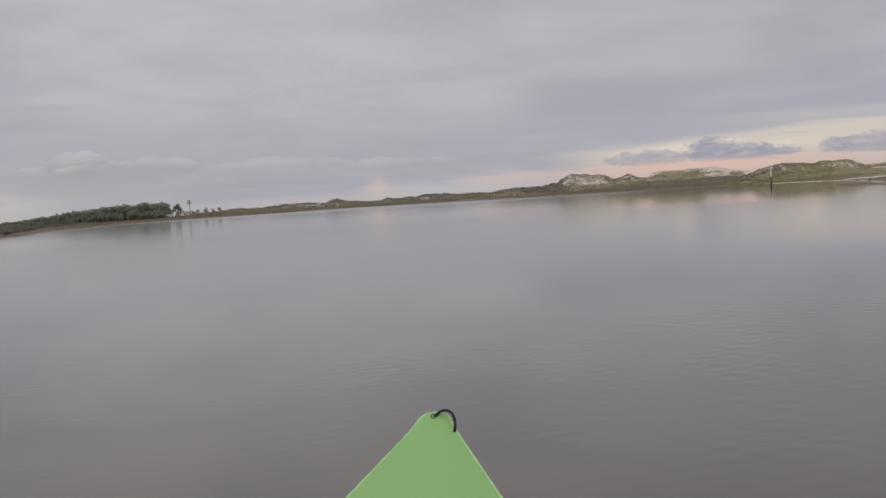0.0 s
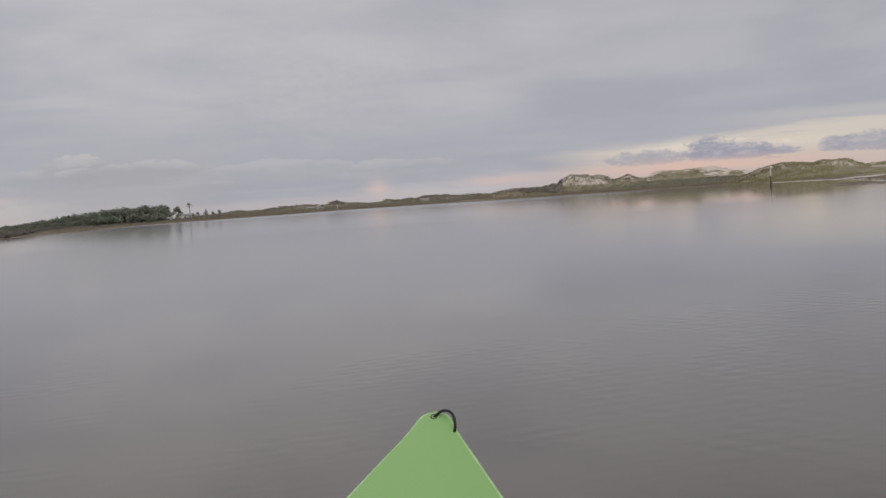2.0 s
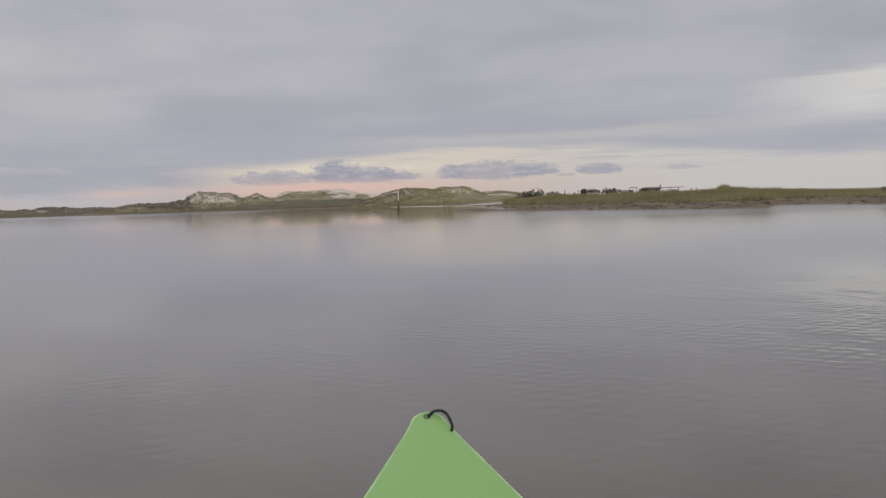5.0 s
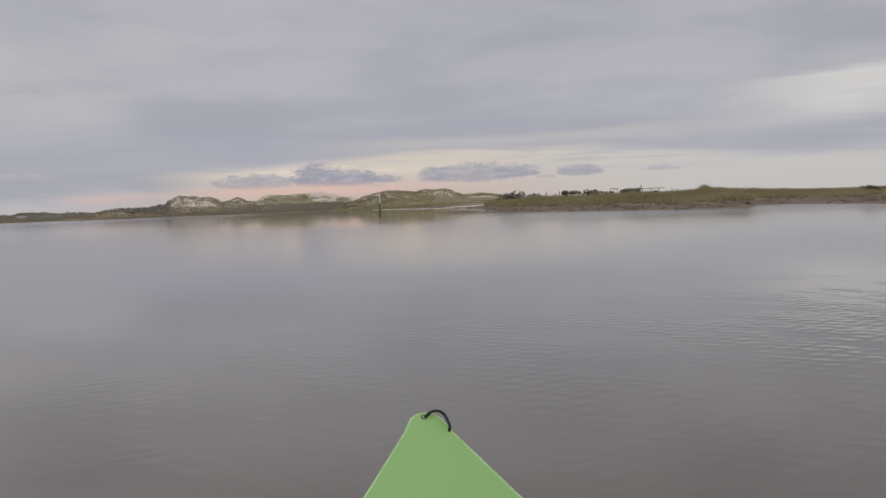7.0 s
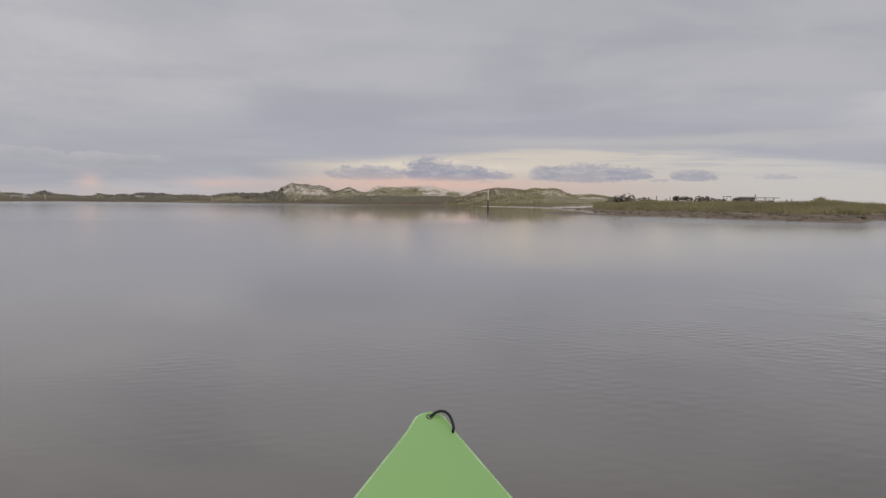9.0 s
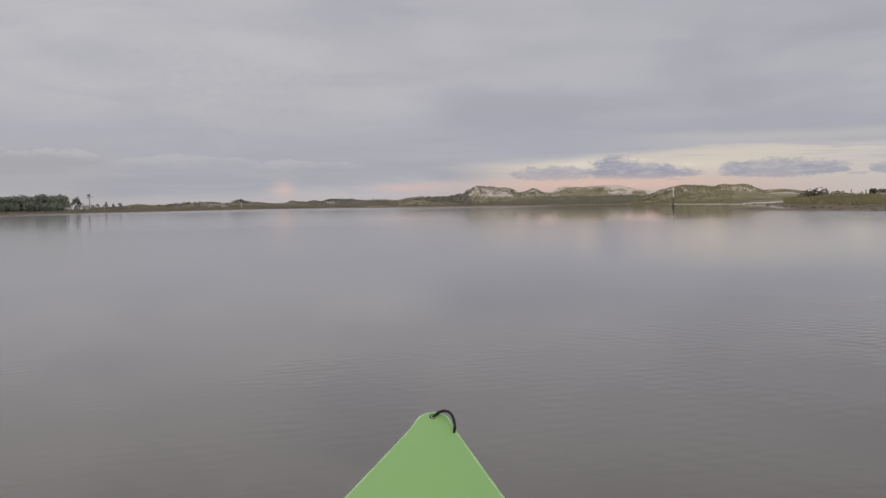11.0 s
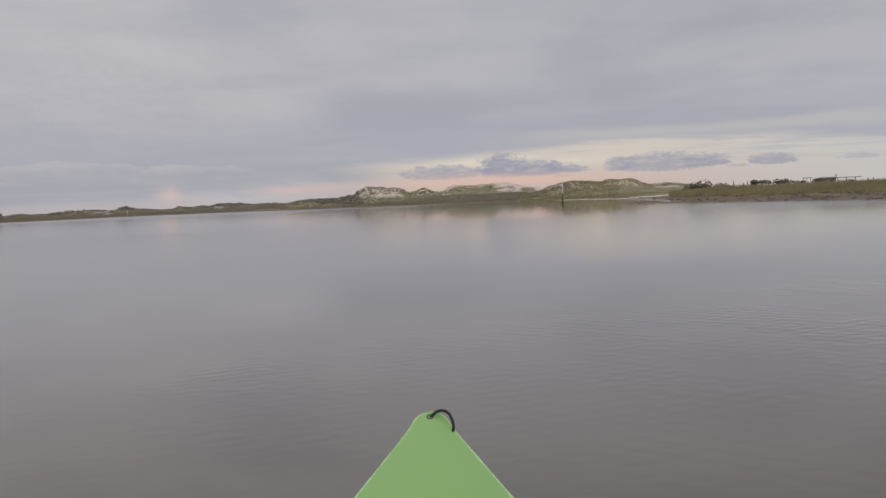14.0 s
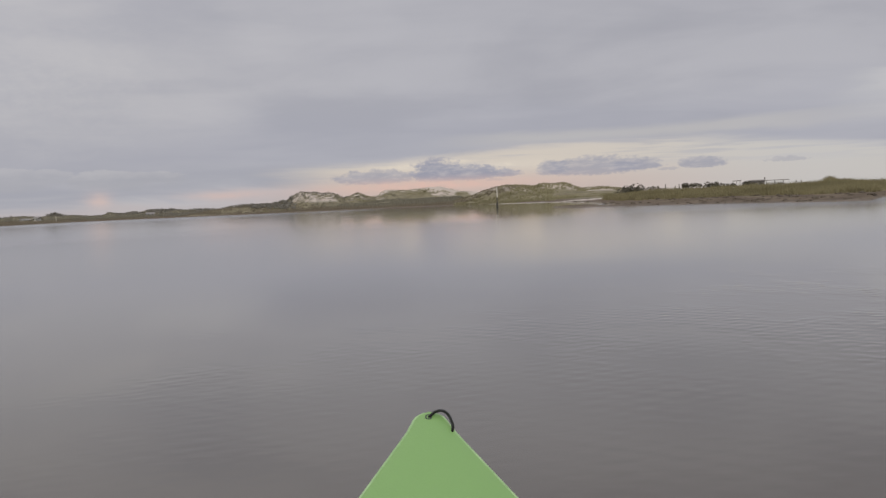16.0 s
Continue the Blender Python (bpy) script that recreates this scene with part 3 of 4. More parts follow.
def ground_z(az, dist):
    az, dist = np.asarray(az, float), np.asarray(dist, float)
    x, y = dist * np.sin(np.radians(az)), dist * np.cos(np.radians(az))
    s = dist - shore(az)
    right = smooth((az - 8.5) / 1.5)
    mud = 22 - 11 * right + 40 * right * (1 - smooth((az - 11.0) / 3.5))
    rise = 0.30
    z = np.where(s < 0, s * 0.05, rise * np.clip(s / mud, 0, 1))
    z = z + (0.75 - 0.45 * right - 0.14 * smooth((az - 22) / 5)) * (1 - 0.75 * smooth((-19.5 - az) / 2.5)) * smooth((s - mud) / 60)
    # scrubby rise behind the open shore
    back = smooth((az + 9) / 5) * (1 - smooth((az - 4.6) / 1.5))
    z = z + 1.2 * back * smooth((s - 25) / 60)
    bend = 6 * rough_noise(x / 15, y / 30)
    for table, d, front, edge0, edge1 in ((LOW_RIDGE, 610, 50, -20.5, -3), (BACK_RIDGE, 430, 26, -9, 9), (FRONT_RIDGE, 318, 24, 3.6, 15)):
        h = smooth((s - 8) / 40) * crest(table, az) * smooth((az - edge0) / 1.5) * smooth((edge1 - az) / 1.5)
        off = dist - d + bend
        h = h * np.exp(-np.abs(off / np.where(off < 0, front, 14)) ** 1.8)
        z = (np.maximum(z, 0) ** 6 + h ** 6) ** (1 / 6) + np.minimum(z, 0)
    for a, d, w, wd, h in MOUNDS:
        h = h * np.exp(-((az - a) * np.radians(1) * d / w) ** 2 - ((dist - d) / wd) ** 2)
        z = (np.maximum(z, 0) ** 6 + h ** 6) ** (1 / 6) + np.minimum(z, 0)
    relief = smooth((z - 0.4) / 2.5)
    z = z + relief * (0.38 * rough_noise(x / 6, y / 14) + 0.20 * rough_noise(x / 2.0, y / 4))
    z = z + smooth(s / 3) * 0.10 * rough_noise(x / 1.7, y / 1.7) + smooth(s / 10) * 0.12 * rough_noise(x / 6, y / 6)
    return z


def spot(az, dist, lift=0.0):
    """The place on the ground at a bearing and distance."""
    return Vector((dist * math.sin(radians(az)), dist * math.cos(radians(az)), float(ground_z(az, dist)) + lift))


def scatter(count, az0, az1, near, far, inland=None, seed=0):
    """Random places on the ground; with inland, distances count from the water's edge."""
    rng = np.random.default_rng(seed)
    az = rng.uniform(az0, az1, count)
    t = rng.uniform(0, 1, count)
    dist = shore(az) + near + (far - near) * t ** 1.3 if inland else near + (far - near) * t
    z = ground_z(az, dist)
    return az, dist, np.stack([dist * np.sin(np.radians(az)), dist * np.cos(np.radians(az)), z], 1)


# ---- structure: water and ground ----
bm = bmesh.new()
bmesh.ops.create_circle(bm, cap_ends=True, segments=96, radius=4500)
tagged(part("water", bm, WATER), "calm grey-brown tidal water with faint ripples", "water", kind="structure")

cols = np.concatenate([np.arange(-70, -34, 0.5), np.arange(-34, -5, 0.07), np.arange(-5, 13, 0.05), np.arange(13, 34, 0.09), np.arange(34, 70.1, 0.5)])
steps = np.concatenate([[-3.0, -1.0], np.linspace(0, 40, 34), np.linspace(42, 150, 56), np.linspace(154, 420, 70), np.geomspace(440, 4000, 16)])
grid_az, grid_s = np.meshgrid(cols, steps, indexing="ij")
grid_d = shore(grid_az) + grid_s
grid_z = ground_z(grid_az, grid_d)
verts = np.stack([grid_d * np.sin(np.radians(grid_az)), grid_d * np.cos(np.radians(grid_az)), grid_z], -1).reshape(-1, 3)
i, j = np.meshgrid(np.arange(len(cols) - 1), np.arange(len(steps) - 1), indexing="ij")
a = (i * len(steps) + j).ravel()
faces = np.stack([a, a + len(steps), a + len(steps) + 1, a + 1], 1)
tagged(part("ground", raw_mesh("ground", verts, faces, GROUND, True)), "mud shore rising to sandy dunes with low plants", "ground", kind="structure")


def low_bank(name, az0, az1, d0, d1, depth, height, mat, label):
    """A long low mound lying across the view, tapering to both ends."""
    u, v = np.meshgrid(np.linspace(0, 1, 120), np.linspace(-1, 1, 17), indexing="ij")
    az = az0 + (az1 - az0) * u
    wide = depth * np.sqrt(np.clip(np.sin(math.pi * np.clip(u * 0.92 + 0.02, 0, 1)), 0, 1)) * (1 + 0.8 * rough_noise(u * 14, u * 0))
    dist = d0 + (d1 - d0) * u + wide * v + 3 * rough_noise(u * 9, u * 0 + 3)
    x, y = dist * np.sin(np.radians(az)), dist * np.cos(np.radians(az))
    floor = np.maximum(ground_z(az, dist), -0.06) * (dist > shore(az))
    top = height * (1 - v ** 2) * (0.8 + 1.2 * rough_noise(x / 3, y / 3)) * np.minimum(1, 12 * u * (1 - u))
    verts = np.stack([x, y, floor + top - 0.02], -1).reshape(-1, 3)
    i, j = np.meshgrid(np.arange(119), np.arange(16), indexing="ij")
    a = (i * 17 + j).ravel()
    ob = part(name, raw_mesh(name, verts, np.stack([a, a + 17, a + 18, a + 1], 1), mat, True))
    return tagged(ob, label, name.replace("_", " "), kind="structure")


low_bank("mud_bar", 8.95, 13.2, 106, 84, 5.5, 0.17, GROUND, "low brown mud bar running out from the bank")
# added pale strip that imitates sky light gleaming on the water
low_bank("gleam_bar", 6.1, 10.0, 262, 190, 3.5, 0.10, SAND_GLEAM, "thin pale bar standing in for a gleam on the channel")
low_bank("sand_beach", 9.5, 12.15, 212, 172, 4.0, 0.20, SAND_GLEAM, "pale strip of bare sand above the mud")


# ---- the kayak ----
def kayak():
    root = new("kayak")
    root.matrix_world = pose(-0.076, 2.5739, 0.4034, 0, 2.2, 0.8)
    # stations behind the bow: distance, half-width, deck edge, keel
    stations = ((0, 0.006, 0, -0.03), (0.0013, 0.013, -0.001, -0.045), (0.004, 0.0205, -0.0029, -0.06), (0.0094, 0.0283, -0.0068, -0.075), (0.0161, 0.0338, -0.0117, -0.095),
                (0.0266, 0.0394, -0.0194, -0.12), (0.0437, 0.0492, -0.0317, -0.15), (0.0695, 0.0681, -0.0505, -0.19), (0.1035, 0.0932, -0.0752, -0.24), (0.1403, 0.1204, -0.1019, -0.285),
                (0.176, 0.1468, -0.1279, -0.32), (0.2, 0.1645, -0.145, -0.338), (0.25, 0.195, -0.168, -0.365), (0.33, 0.227, -0.186, -0.395), (0.45, 0.258, -0.197, -0.42),
                (0.8, 0.315, -0.204, -0.455), (1.2, 0.352, -0.205, -0.475), (1.7, 0.38, -0.2, -0.48), (2.2, 0.37, -0.2, -0.48), (2.7, 0.31, -0.195, -0.47),
                (3.1, 0.2, -0.17, -0.44), (3.35, 0.085, -0.13, -0.36), (3.42, 0.015, -0.115, -0.26))
    fine = np.unique(np.concatenate([[s[0] for s in stations], np.linspace(0, 3.42, 70), np.linspace(0, 0.12, 14)]))
    cols = np.array(stations).T
    hull, deck = bmesh.new(), bmesh.new()
    for bm, profile in ((hull, "hull"), (deck, "deck")):
        rings = []
        for s in fine:
            w, ze, zk = (float(np.interp(s, cols[0], c)) for c in cols[1:])
            ring = []
            for k in range(13):
                u = -1 + 2 * k / 12
                if profile == "hull":
                    a = math.pi * (u + 1) / 2
                    x = -w * 0.985 * math.copysign(abs(math.cos(a)) ** 0.75, math.cos(a))
                    z = ze + (zk - ze) * math.sin(a) ** 0.8
                else:
                    x = w * math.sin(u * math.pi / 2)
                    crown = min(0.002 + 0.03 * s, 0.03) * (1 - math.sin(abs(u) * math.pi / 2) ** 2)
                    well = 0.13 * float(smooth((s - 1.55) / 0.12) * smooth((3.0 - s) / 0.15)) * float(smooth((0.72 - abs(u)) / 0.12))
                    z = ze + crown - well
                ring.append(bm.verts.new((x, -s, z)))
            rings.append(ring)
        for a, b in zip(rings, rings[1:]):
            for k in range(12):
                bm.faces.new((a[k], a[k + 1], b[k + 1], b[k]))
    part("hull", hull, KAYAK, root, smooth=True)
    part("deck", deck, KAYAK, root, "smooth light green deck", smooth=True)
    # moulded seam where deck and hull meet, its edge highlight put into the colour
    for side in (-1, 1):
        line = [(side * float(np.interp(s, cols[0], cols[1])), -s, float(np.interp(s, cols[0], cols[2])) - 0.003) for s in fine]
        part("seam", tube(line, [0.0034] * len(line), 8), LIT_SEAM, root, "paler green edge seam with painted highlight", smooth=True)
    loop = [(-0.0027, -0.0121, -0.016), (-0.0027, -0.0121, -0.0088), (0.0021, -0.0101, -0.0043), (0.01, -0.0101, 0.0026), (0.0201, -0.0101, 0.0057), (0.0301, -0.0141, 0.0049),
            (0.0381, -0.0201, -0.0005), (0.0428, -0.0281, -0.0091), (0.0455, -0.0385, -0.0175), (0.0462, -0.0445, -0.0235), (0.043, -0.046, -0.042)]
    part("bow_loop", tube(loop, [0.0031] * len(loop), 10), CORD, root, "black cord carrying loop", smooth=True)
    ring = [(-0.0027 + 0.0062 * math.cos(a), -0.0121 + 0.005 * math.sin(a), -0.0075 + 0.0036 * math.sin(a)) for a in np.linspace(0, math.tau, 17)]
    part("grommet", tube(ring, [0.002] * 17, 6), RUBBER, root, "dark cord hole", smooth=True)
    tagged(root, "light green plastic kayak with black bow loop on calm water", "kayak")


kayak()


# ---- the channel marker ----
def channel_marker():
    base = spot(6.55, 150)
    base.z = 0.0
    root = new("channel_marker")
    root.matrix_world = Matrix.Translation(base) @ pose(0, 0, 0, 0.6, 0.5, 0)
    part("pile", tube([(0, 0, z) for z in np.linspace(-1.2, 1.55, 12)], [0.085 - 0.002 * k for k in range(12)], 12, 0.05), PILE, root, "dark weathered wooden pile", True)
    part("weed_collar", tube([(0, 0, z) for z in np.linspace(-0.3, 0.50, 10)], [0.105, 0.112, 0.118, 0.114, 0.118, 0.114, 0.11, 0.105, 0.10, 0.09], 14, 0.10, 4), WEED, root, "black barnacles and weed on the pile", True)
    board = box(bmesh.new(), (0.13, 0.05, 1.22), (0, -0.105, 1.78), bevel=0.008)
    part("board", board, WHITE, root, "narrow weathered white board")
    part("cap", box(bmesh.new(), (0.17, 0.15, 0.05), (0.01, -0.075, 2.42), bevel=0.01), WHITE, root, "white cap")
    for z in (1.3, 1.5):
        part("bolt", tube([(0, -0.145, z), (0, -0.07, z)], [0.015, 0.015], 6), PILE, root)
    tagged(root, "wooden channel marker pile with narrow white board", "channel marker")


channel_marker()


# ---- plants ----
def stuff(name, parts, mat, label, category):
    """Many small leaves or blades as one object."""
    verts, faces, start = [], [], 0
    for v, f in parts:
        verts.append(v)
        faces.append(f + start)
        start += len(v)
    ob = part(name, raw_mesh(name, np.concatenate(verts), np.concatenate(faces), mat))
    return tagged(ob, label, category, kind="stuff")


# marsh grass on the near bank
az, dist, p = scatter(30000, 11.6, 36, 7, 60, True, 1)
keep = dist - shore(az) > 13.5 + 40 * (1 - smooth((az - 11.0) / 3.5)) * 0.7 + 14 * rough_noise(p[:, 0] / 5, p[:, 1] / 5)
p, inner = p[keep], (dist - shore(az))[keep]
tall = (0.45 + 0.45 * smooth((inner - 9) / 18)) * (0.50 + 1.1 * (rough_noise(p[:, 0] / 4, p[:, 1] / 4) + 0.15))
tall = tall * (1 - 0.5 * smooth((np.degrees(np.arctan2(p[:, 0], p[:, 1])) - 22) / 6))
_, _, hump = scatter(900, 20.6, 24.5, 112, 124, None, 6)
stuff("marsh_grass", [blades(hump, 0.16, 0.05, 9, 0.4, 0.4), blades(p, np.clip(tall, 0.15, 0.8), 0.05, 10, 0.5, 0.42)], MARSH, "dense olive-green marsh grass on the muddy bank", "grass")
# grass and low plants on the open shore and the dunes
az, dist, p = scatter(13000, -13, 9.2, 20, 95, True, 2)
_, _, q = scatter(12000, 4.6, 14, 270, 335, None, 3)
_, _, r = scatter(7000, -4.5, 5.2, 400, 440, None, 4)
q = q[rough_noise(q[:, 0] / 6, q[:, 1] / 6) > -0.01 + 0.04 * smooth((q[:, 0] - 50) / 6)]
r = r[rough_noise(r[:, 0] / 6, r[:, 1] / 6) > 0.13]
tall = np.clip(0.40 + 0.9 * rough_noise(p[:, 0] / 8, p[:, 1] / 8), 0.18, 0.75)
far_az, far_dist, far_p = scatter(9000, -27, -12.4, 14, 95, True, 8)
far_p = far_p[rough_noise(far_p[:, 0] / 14, far_p[:, 1] / 14) + 0.12 > 0.06 * np.sin(far_az * 2.1)]
far_tall = np.clip(0.34 + 0.8 * rough_noise(far_p[:, 0] / 8, far_p[:, 1] / 8), 0.12, 0.6) * np.interp(np.degrees(np.arctan2(far_p[:, 0], far_p[:, 1])), (-21, -18), (0.4, 1.0))
_, _, heath = scatter(6000, -20, -4, 545, 628, None, 9)
wet = dist - shore(az) + 30 * rough_noise(p[:, 0] / 20, p[:, 1] / 20) < 42
brown = wet & (az + 8 * rough_noise(p[:, 0] / 20, p[:, 1] / 20) < 5.8)
stuff("shore_reeds", [blades(p[brown], tall[brown], 0.22, 6, 0.8, 0.3), blades(far_p, far_tall, 0.24, 6, 0.9, 0.35)], REEDS, "brown reeds and dead grass along the open shore", "reeds")
sea_side = np.degrees(np.arctan2(p[:, 0], p[:, 1])) > 5.0
stuff("heath", [blades(heath, 0.35, 0.3, 6, 1.0, 0.35), blades(p[~brown & ~sea_side], tall[~brown & ~sea_side], 0.22, 6, 0.8, 0.3)], HEATH, "low olive heath plants behind the open shore", "heath plants")
stuff("dune_grass", [blades(p[~brown & sea_side], tall[~brown & sea_side], 0.22, 6, 0.8, 0.3), blades(q, 0.30, 0.12, 6, 0.7, 0.3), blades(r, 0.26, 0.16, 6, 0.8, 0.3)], DUNE_GRASS, "dune grass and low plants on sandy slopes", "grass")


def scrub_patch(count, az0, az1, d0, d1, low, high, seed, per=26, inland=None, flat=0.6, fade=None, clump=None):
    """Low bushes; fade: bearings between which they thin out; clump: how far they gather in groups."""
    az, _, p = scatter(count, az0, az1, d0, d1, inland, seed)
    rng = np.random.default_rng(seed)
    size = rng.uniform(low, high, count)
    keep = np.ones(count, bool)
    if fade:
        keep &= rng.uniform(0, 1, count) > smooth((az - fade[0]) / (fade[1] - fade[0]))
    if clump is not None:
        thick = rough_noise(p[:, 0] / 9, p[:, 1] / 25)
        keep &= thick > clump
        size = size * (0.7 + 1.6 * np.clip(thick - clump, 0, 0.4))
    bushes = []
    for k in np.flatnonzero(keep):
        h = size[k]
        bushes.append(canopy(per, p[k] + (0, 0, 0.75 * flat * h), (0.95 * h, 0.95 * h, flat * h), 0.50 * h, seed * 1000 + k, 5, 0.5))
    return gather(bushes)


stuff("shore_scrub", [scrub_patch(70, -21.5, -18.6, 452, 482, 0.6, 1.2, 17), scrub_patch(420, -9, -2.9, 38, 75, 0.5, 1.1, 11, 26, True),
                      scrub_patch(1500, -20, -4, 560, 630, 0.6, 1.2, 13, 30, None, 0.5, None, 0.0),
                      scrub_patch(160, -17.0, -12.8, 590, 620, 1.1, 1.9, 14, 26, None, 0.6, None, -0.02), scrub_patch(120, -8.8, -4.6, 520, 560, 0.9, 1.6, 19, 30, None, 0.55, None, 0.0)],
      SCRUB, "dark olive scrub along the shore", "bushes")

stuff("marsh_scrub", [scrub_patch(3000, -37, -24.0, 3, 150, 0.32, 0.70, 15, 26, True, 0.5, (-28.5, -24.5)), scrub_patch(420, -28, -19, 25, 120, 0.2, 0.5, 16, 20, True)],
      MARSH_SCRUB, "grey-brown low scrub on the muddy point", "bushes")


def wood(seed=21):
    """The far wood: trunks and crowns of many trees."""
    rng = np.random.default_rng(seed)
    crowns, trunks = [], bmesh.new()
    for k in range(1300):
        az = rng.uniform(-37, -21.45)
        edge = k >= 960
        near = az > -28.6
        dist = rng.uniform(490, 504) if edge else rng.uniform(505, 560) if near else rng.uniform(560, 640)
        shape = np.interp(az, (-37, -29.5, -28, -26.3, -24.3, -22.4, -21.4), (2.6, 2.3, 2.8, 4.7, 6.6, 7.5, 6.9))
        h = float(shape) * (rng.uniform(0.35, 0.6) if edge else rng.uniform(0.93, 1.03))
        base = spot(az, dist)
        w = h * rng.uniform(0.22, 0.32) + 0.7
        crowns.append(canopy(230, (base.x, base.y, base.z + h * 0.45), (w, w, h * 0.56), 0.40 + 0.045 * h, seed * 500 + k, 15, 0.16))
        if not edge:
            bmesh.ops.create_cone(trunks, segments=5, radius1=0.16, radius2=0.07, depth=h * 0.7, matrix=Matrix.Translation((base.x, base.y, base.z + h * 0.35)))
    stuff("far_wood", crowns, PINE, "dense dark green coastal wood", "trees")
    tagged(part("wood_trunks", trunks, BARK), "grey trunks within the coastal wood", "trees", kind="stuff")


wood()


def tree(name, az, dist, height, crown, low, label, k=140, mat=None, seed=0, size=0.5):
    """One tree: tapered trunk, limbs and an uneven crown. low: share of the height at which the crown begins."""
    base = spot(az, dist, -0.1)
    root = new(name)
    root.matrix_world = Matrix.Translation(base)
    rng = random.Random(seed)
    lean = rng.uniform(-0.05, 0.05) * height
    trunk = [(lean * t * t, 0, height * 0.93 * t) for t in (0, 0.25, 0.5, 0.75, 1)]
    r = 0.022 * height + 0.05
    part("trunk", tube(trunk, [r, r * 0.8, r * 0.65, r * 0.5, r * 0.25], 8, 0.06, seed), BARK, root, smooth=True)
    for b in range(5):
        t = low + (1 - low) * (b + 0.5) / 5.5
        a = rng.uniform(0, math.tau)
        reach = crown * rng.uniform(0.5, 0.9)
        s = Vector((lean * t * t, 0, height * 0.93 * t))
        e = s + Vector((math.cos(a) * reach, math.sin(a) * reach, reach * 0.4))
        part("limb", tube([s, s.lerp(e, 0.5) + Vector((0, 0, 0.05 * reach)), e], [r * 0.4, r * 0.28, r * 0.12], 6), BARK, root, smooth=True)
    mid = height * (1 + low) / 2
    v, f = leaves(crown_points(k, (lean * 0.7, 0, mid), (crown, crown, height * (1 - low) * 0.62), seed + 5, 0.25, 7), size)
    part("crown", raw_mesh("crown", v, f, mat or PINE), None, root)
    return tagged(root, label, "tree")


tree("pine_tree", -20.42, 470, 6.3, 1.3, 0.66, "tall thin pine with a ragged small crown", 54, seed=12, size=0.42)
tree("oak_tree", -20.95, 470, 4.9, 2.4, 0.05, "rounded dark coastal oak beside the wood", 420, seed=4, size=0.7)
tree("oak_tree", -21.3, 475, 4.2, 1.9, 0.05, "small dark coastal oak beside the wood", 300, seed=5, size=0.6)
tree("cedar_tree", -19.72, 470, 3.1, 1.3, 0.10, "rounded dark cedar on the far shore", 170, seed=6, size=0.42)
for a, h, s in ((-20.1, 2.2, 7), (-19.4, 2.2, 8), (-19.05, 2.6, 9), (-20.3, 2.0, 10), (-18.6, 1.6, 15)):
    tree("cedar_tree", a, 470, h, 1.2, 0.05, "low dark cedar on the far shore", 130, seed=s, size=0.45)


def bush(az, dist, height, width, label, seed, mat=None):
    base = spot(az, dist, -0.05)
    root = new("bush")
    root.matrix_world = Matrix.Translation(base)
    for b in range(4):
        a = b * 1.7 + seed
        tip = Vector((math.cos(a) * width * 0.35, math.sin(a) * width * 0.35, height * 0.7))
        part("stem", tube([(0, 0, 0), tip * 0.5, tip], [0.03, 0.022, 0.01], 5), BARK, root)
    v, f = canopy(240, (0, 0, height * 0.62), (width * 0.95, width * 0.8, height * 0.52), 0.14 * height + 0.08, seed, 8, 0.4)
    part("leaves", raw_mesh("leaves", v, f, mat or BUSH), None, root)
    return tagged(root, label, "bush", "bushes on the bank")


for k, (a, d, h, w) in enumerate(((13.0, 150, 1.6, 2.0), (12.55, 150, 1.2, 1.5), (13.75, 150, 1.2, 2.0), (15.3, 170, 1.45, 1.2), (15.7, 172, 1.4, 2.0), (16.5, 170, 1.6, 1.9),
                                  (17.0, 168, 1.3, 2.0), (17.45, 165, 1.0, 0.9), (18.0, 190, 1.5, 1.0), (18.25, 215, 1.25, 1.2), (19.45, 215, 1.1, 1.3), (28.9, 90, 0.7, 1.4))):
    bush(a, d, h, w, "dark scrubby bush rising above the marsh grass", 40 + k)


# ---- things on the shore ----
def fence_post(az, dist, height, lean):
    base = spot(az, dist, -0.1)
    root = new("fence_post")
    root.matrix_world = Matrix.Translation(base) @ pose(0, 0, 0, 0, lean, 0)
    part("post", tube([(0, 0, 0), (0, 0, height * 0.5), (0.01, 0, height)], [0.07, 0.065, 0.055], 7, 0.08), WOOD, root)
    tagged(root, "weathered grey wooden fence post in the grass", "fence post", "old fence posts")


for k, (a, h, lean) in enumerate(((13.35, 1.30, 2), (14.1, 0.95, -3), (14.38, 1.25, 1), (14.8, 1.0, 5), (15.02, 1.15, -2), (15.95, 1.1, -4), (17.2, 1.0, 3), (20.2, 1.0, 2), (20.45, 1.0, -2))):
    fence_post(a, 145, h, lean)


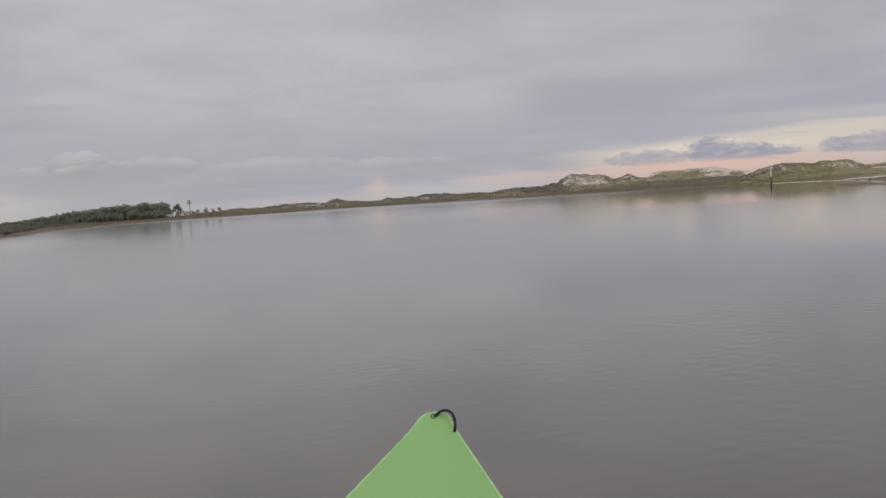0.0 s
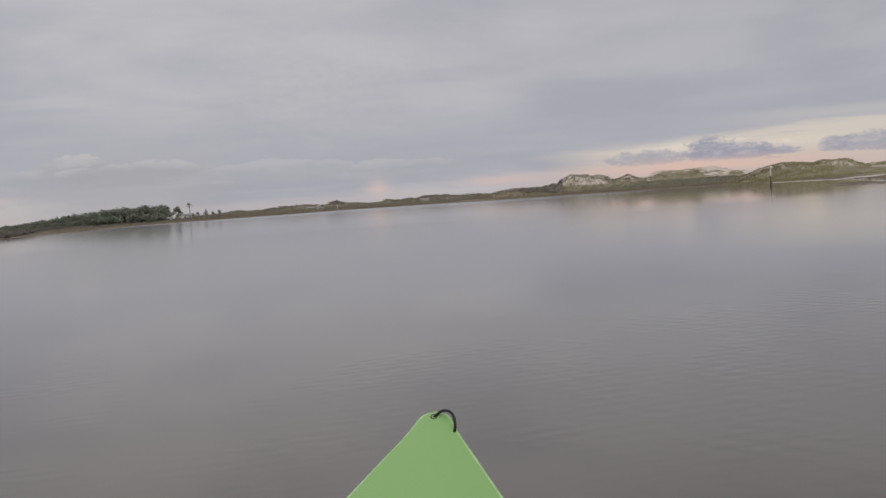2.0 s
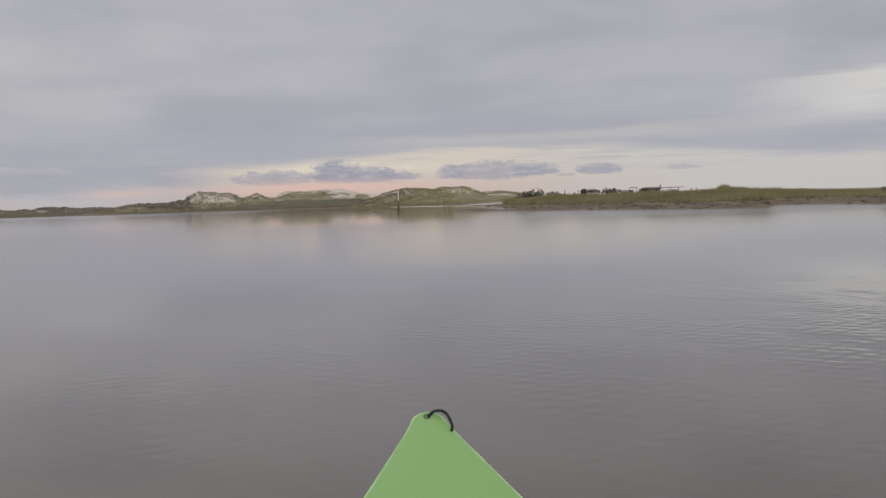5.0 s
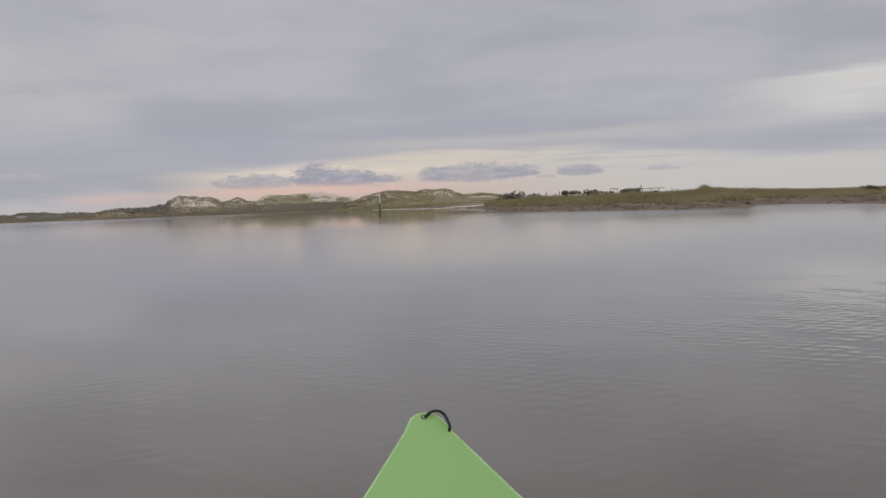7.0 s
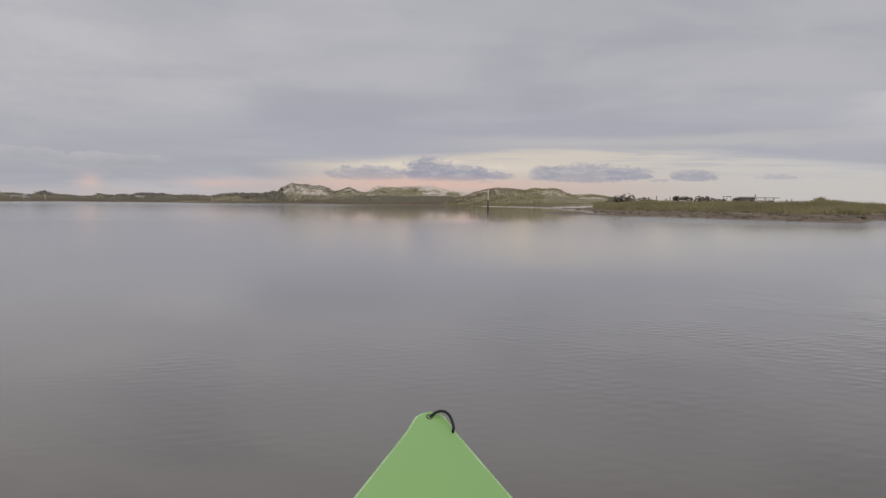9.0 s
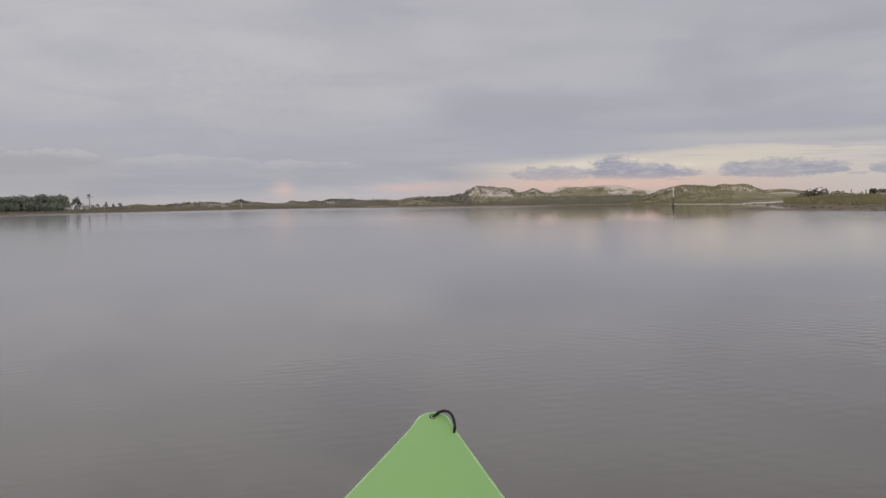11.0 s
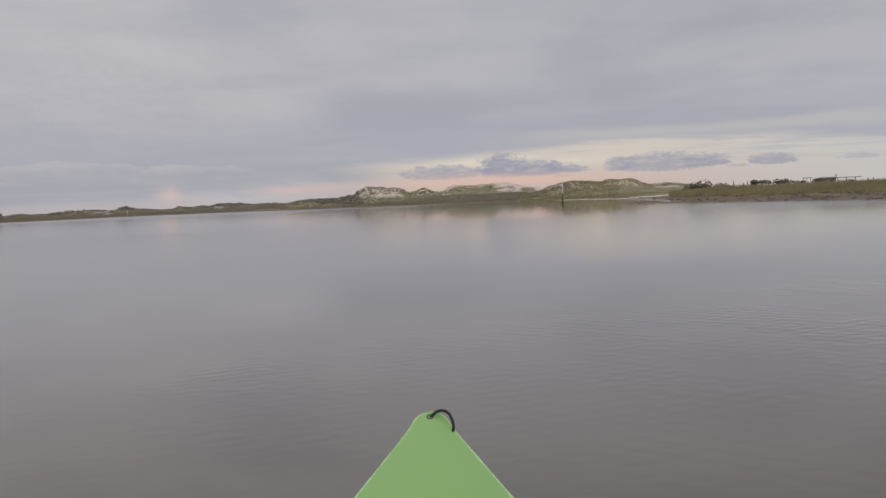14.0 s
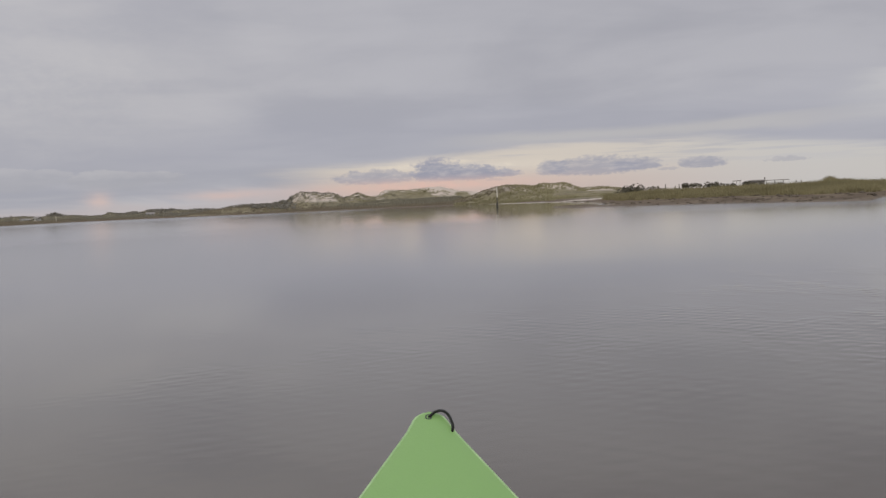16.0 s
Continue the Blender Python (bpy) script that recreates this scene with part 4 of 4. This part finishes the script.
def cottage(az, dist, wide, deep, wall, roof, label, turn=0.0):
    base = spot(az, dist, -0.1)
    root = new("cottage")
    root.matrix_world = Matrix.Translation(base) @ Matrix.Rotation(radians(-az + turn), 4, "Z")
    part("wall", box(bmesh.new(), (wide, deep, wall), (0, 0, wall / 2), bevel=0.02), WALL, root, "pale siding walls")
    bm = bmesh.new()
    e = 0.35
    pts = [(-wide / 2 - e, -deep / 2 - e, wall), (wide / 2 + e, -deep / 2 - e, wall), (wide / 2 + e, deep / 2 + e, wall), (-wide / 2 - e, deep / 2 + e, wall), (-wide / 2 - e, 0, wall + roof), (wide / 2 + e, 0, wall + roof)]
    v = [bm.verts.new(p) for p in pts]
    for f in ((0, 1, 5, 4), (2, 3, 4, 5), (0, 4, 3), (1, 2, 5), (3, 2, 1, 0)):
        bm.faces.new([v[k] for k in f])
    part("roof", bm, ROOF, root, "dark shingle roof")
    for k in (-0.3, 0.3):
        window = part("window", box(bmesh.new(), (0.55, 0.06, 0.55), (k * wide, -deep / 2 - 0.02, wall * 0.55)), WHITE, root)
        part("pane", box(bmesh.new(), (0.42, 0.03, 0.42), (k * wide, -deep / 2 - 0.06, wall * 0.55)), PANE, window)
    tagged(root, label, "house")


cottage(-21.30, 440, 1.8, 2.5, 0.9, 0.4, "small low white cottage at the edge of the wood")
cottage(-20.60, 430, 3.0, 2.5, 1.3, 0.5, "small low white cottage under the pines", 20)
cottage(-14.95, 530, 3.4, 4, 0.9, 0.45, "white beach cottage among the dunes", 28)
cottage(-14.42, 540, 1.9, 3, 1.3, 0.55, "small pale beach cottage with a low roof among the dunes", -35)
cottage(-9.5, 530, 3.0, 4, 1.0, 0.6, "pale beach cottage half hidden by dunes", 5)


def far_marker():
    base = spot(-13.62, 495)
    root = new("marker_post")
    root.matrix_world = Matrix.Translation(base)
    part("post", tube([(0, 0, -0.3), (0, 0, 1.0), (0, 0, 1.9)], [0.12, 0.11, 0.10], 8), WHITE, root)
    part("cap", tube([(0, 0, 1.9), (0, 0, 2.0)], [0.15, 0.15], 8), WHITE, root)
    tagged(root, "slim white marker post on the far shore", "marker post")


far_marker()


def shelter():
    base = spot(18.9, 260)
    root = new("beach_shelter")
    root.matrix_world = Matrix.Translation(base - Vector((0, 0, 0.5))) @ Matrix.Rotation(radians(-18.75), 4, "Z")
    part("platform", box(bmesh.new(), (7.4, 4.0, 0.2), (0.2, 0, 0.75), bevel=0.02), WOOD, root, "grey timber deck")
    for x in (-3.3, -1.6, 0.2, 1.9, 3.6):
        for y in (-1.8, 1.8):
            part("post", box(bmesh.new(), (0.12, 0.12, 2.1), (x, y, 1.05)), WOOD, root)
    part("cabin", box(bmesh.new(), (3.0, 3.2, 1.1), (-1.6, 0, 1.4), bevel=0.02), WOOD, root, "weathered cabin wall")
    part("cabin_roof", box(bmesh.new(), (3.5, 3.8, 0.42), (-1.7, 0, 2.12), bevel=0.15), ROOF, root, "dark cabin roof")
    part("porch_roof", box(bmesh.new(), (5.0, 4.2, 0.12), (2.3, 0, 2.12), bevel=0.02), WOOD, root, "thin flat porch roof")
    part("counter", box(bmesh.new(), (1.5, 1.0, 0.85), (2.4, -0.6, 1.3), bevel=0.03), ROOF, root, "dark counter under the porch roof")
    part("lean_to_roof", box(bmesh.new(), (1.3, 3.0, 0.22), (-3.7, 0, 1.75), bevel=0.06), ROOF, root, "low dark lean-to roof")
    for x in (-4.2, -3.3):
        part("lean_to_post", box(bmesh.new(), (0.12, 0.12, 1.7), (x, -1.2, 0.85)), WOOD, root)
    for x in (-2.4, -0.9):
        window = part("window", box(bmesh.new(), (0.7, 0.06, 0.6), (x, -1.62, 1.5)), WOOD, root)
        part("pane", box(bmesh.new(), (0.56, 0.03, 0.46), (x, -1.66, 1.5)), PANE, window)
    part("chimney", box(bmesh.new(), (0.25, 0.25, 0.6), (-0.1, 0, 2.5), bevel=0.02), ROOF, root)
    part("screen", box(bmesh.new(), (3.3, 0.06, 0.75), (1.9, -1.7, 1.3)), WALL, root, "pale screen panel")
    part("rail", box(bmesh.new(), (7.4, 0.08, 0.1), (0.2, -1.95, 1.35)), WOOD, root)
    tagged(root, "low grey beach shelter with thin flat porch roof", "shelter")


shelter()


def timber_frame(az, dist, wide, high):
    root = new("timber_frame")
    root.matrix_world = Matrix.Translation(spot(az, dist, -0.1)) @ Matrix.Rotation(radians(-az), 4, "Z")
    for x in (-0.5, 0.0, 0.5):
        part("post", box(bmesh.new(), (0.1, 0.1, high), (x * wide, 0, high / 2), bevel=0.012), WOOD, root)
    part("beam", box(bmesh.new(), (wide + 0.3, 0.12, 0.14), (0.1, 0, high + 0.05), bevel=0.015), WOOD, root)
    tagged(root, "small weathered timber frame standing in the marsh grass", "frame")


timber_frame(17.62, 235, 1.3, 1.75)


# ---- oysters and stones on the mud ----
def clump_mesh(seed):
    rng = random.Random(seed)
    bm = bmesh.new()
    bmesh.ops.create_icosphere(bm, subdivisions=2, radius=1.0)
    for v in bm.verts:
        v.co *= rng.uniform(0.72, 1.2)
        v.co.z *= 0.55
    me = bpy.data.meshes.new("clump")
    bm.to_mesh(me)
    bm.free()
    me.materials.append(SHELL)
    return me


CLUMPS = [clump_mesh(s) for s in range(6)]
place = random.Random(5)
for k in range(230):
    a = place.uniform(9.6, 31)
    edge = float(shore(a))
    p = spot(a, edge + place.uniform(1.0, 14.0))
    s = place.uniform(0.05, 0.15) * place.uniform(0.7, 1.3)
    ob = new("oyster_clump", CLUMPS[k % 6])
    ob.matrix_world = Matrix.Translation(p) @ Matrix.Rotation(place.uniform(0, 6.28), 4, "Z") @ Matrix.Diagonal((s * place.uniform(1, 2.0), s, s, 1))
    tagged(ob, "dark rough oyster clump on the mud bank", "oyster clump", "oyster clumps on the mud")
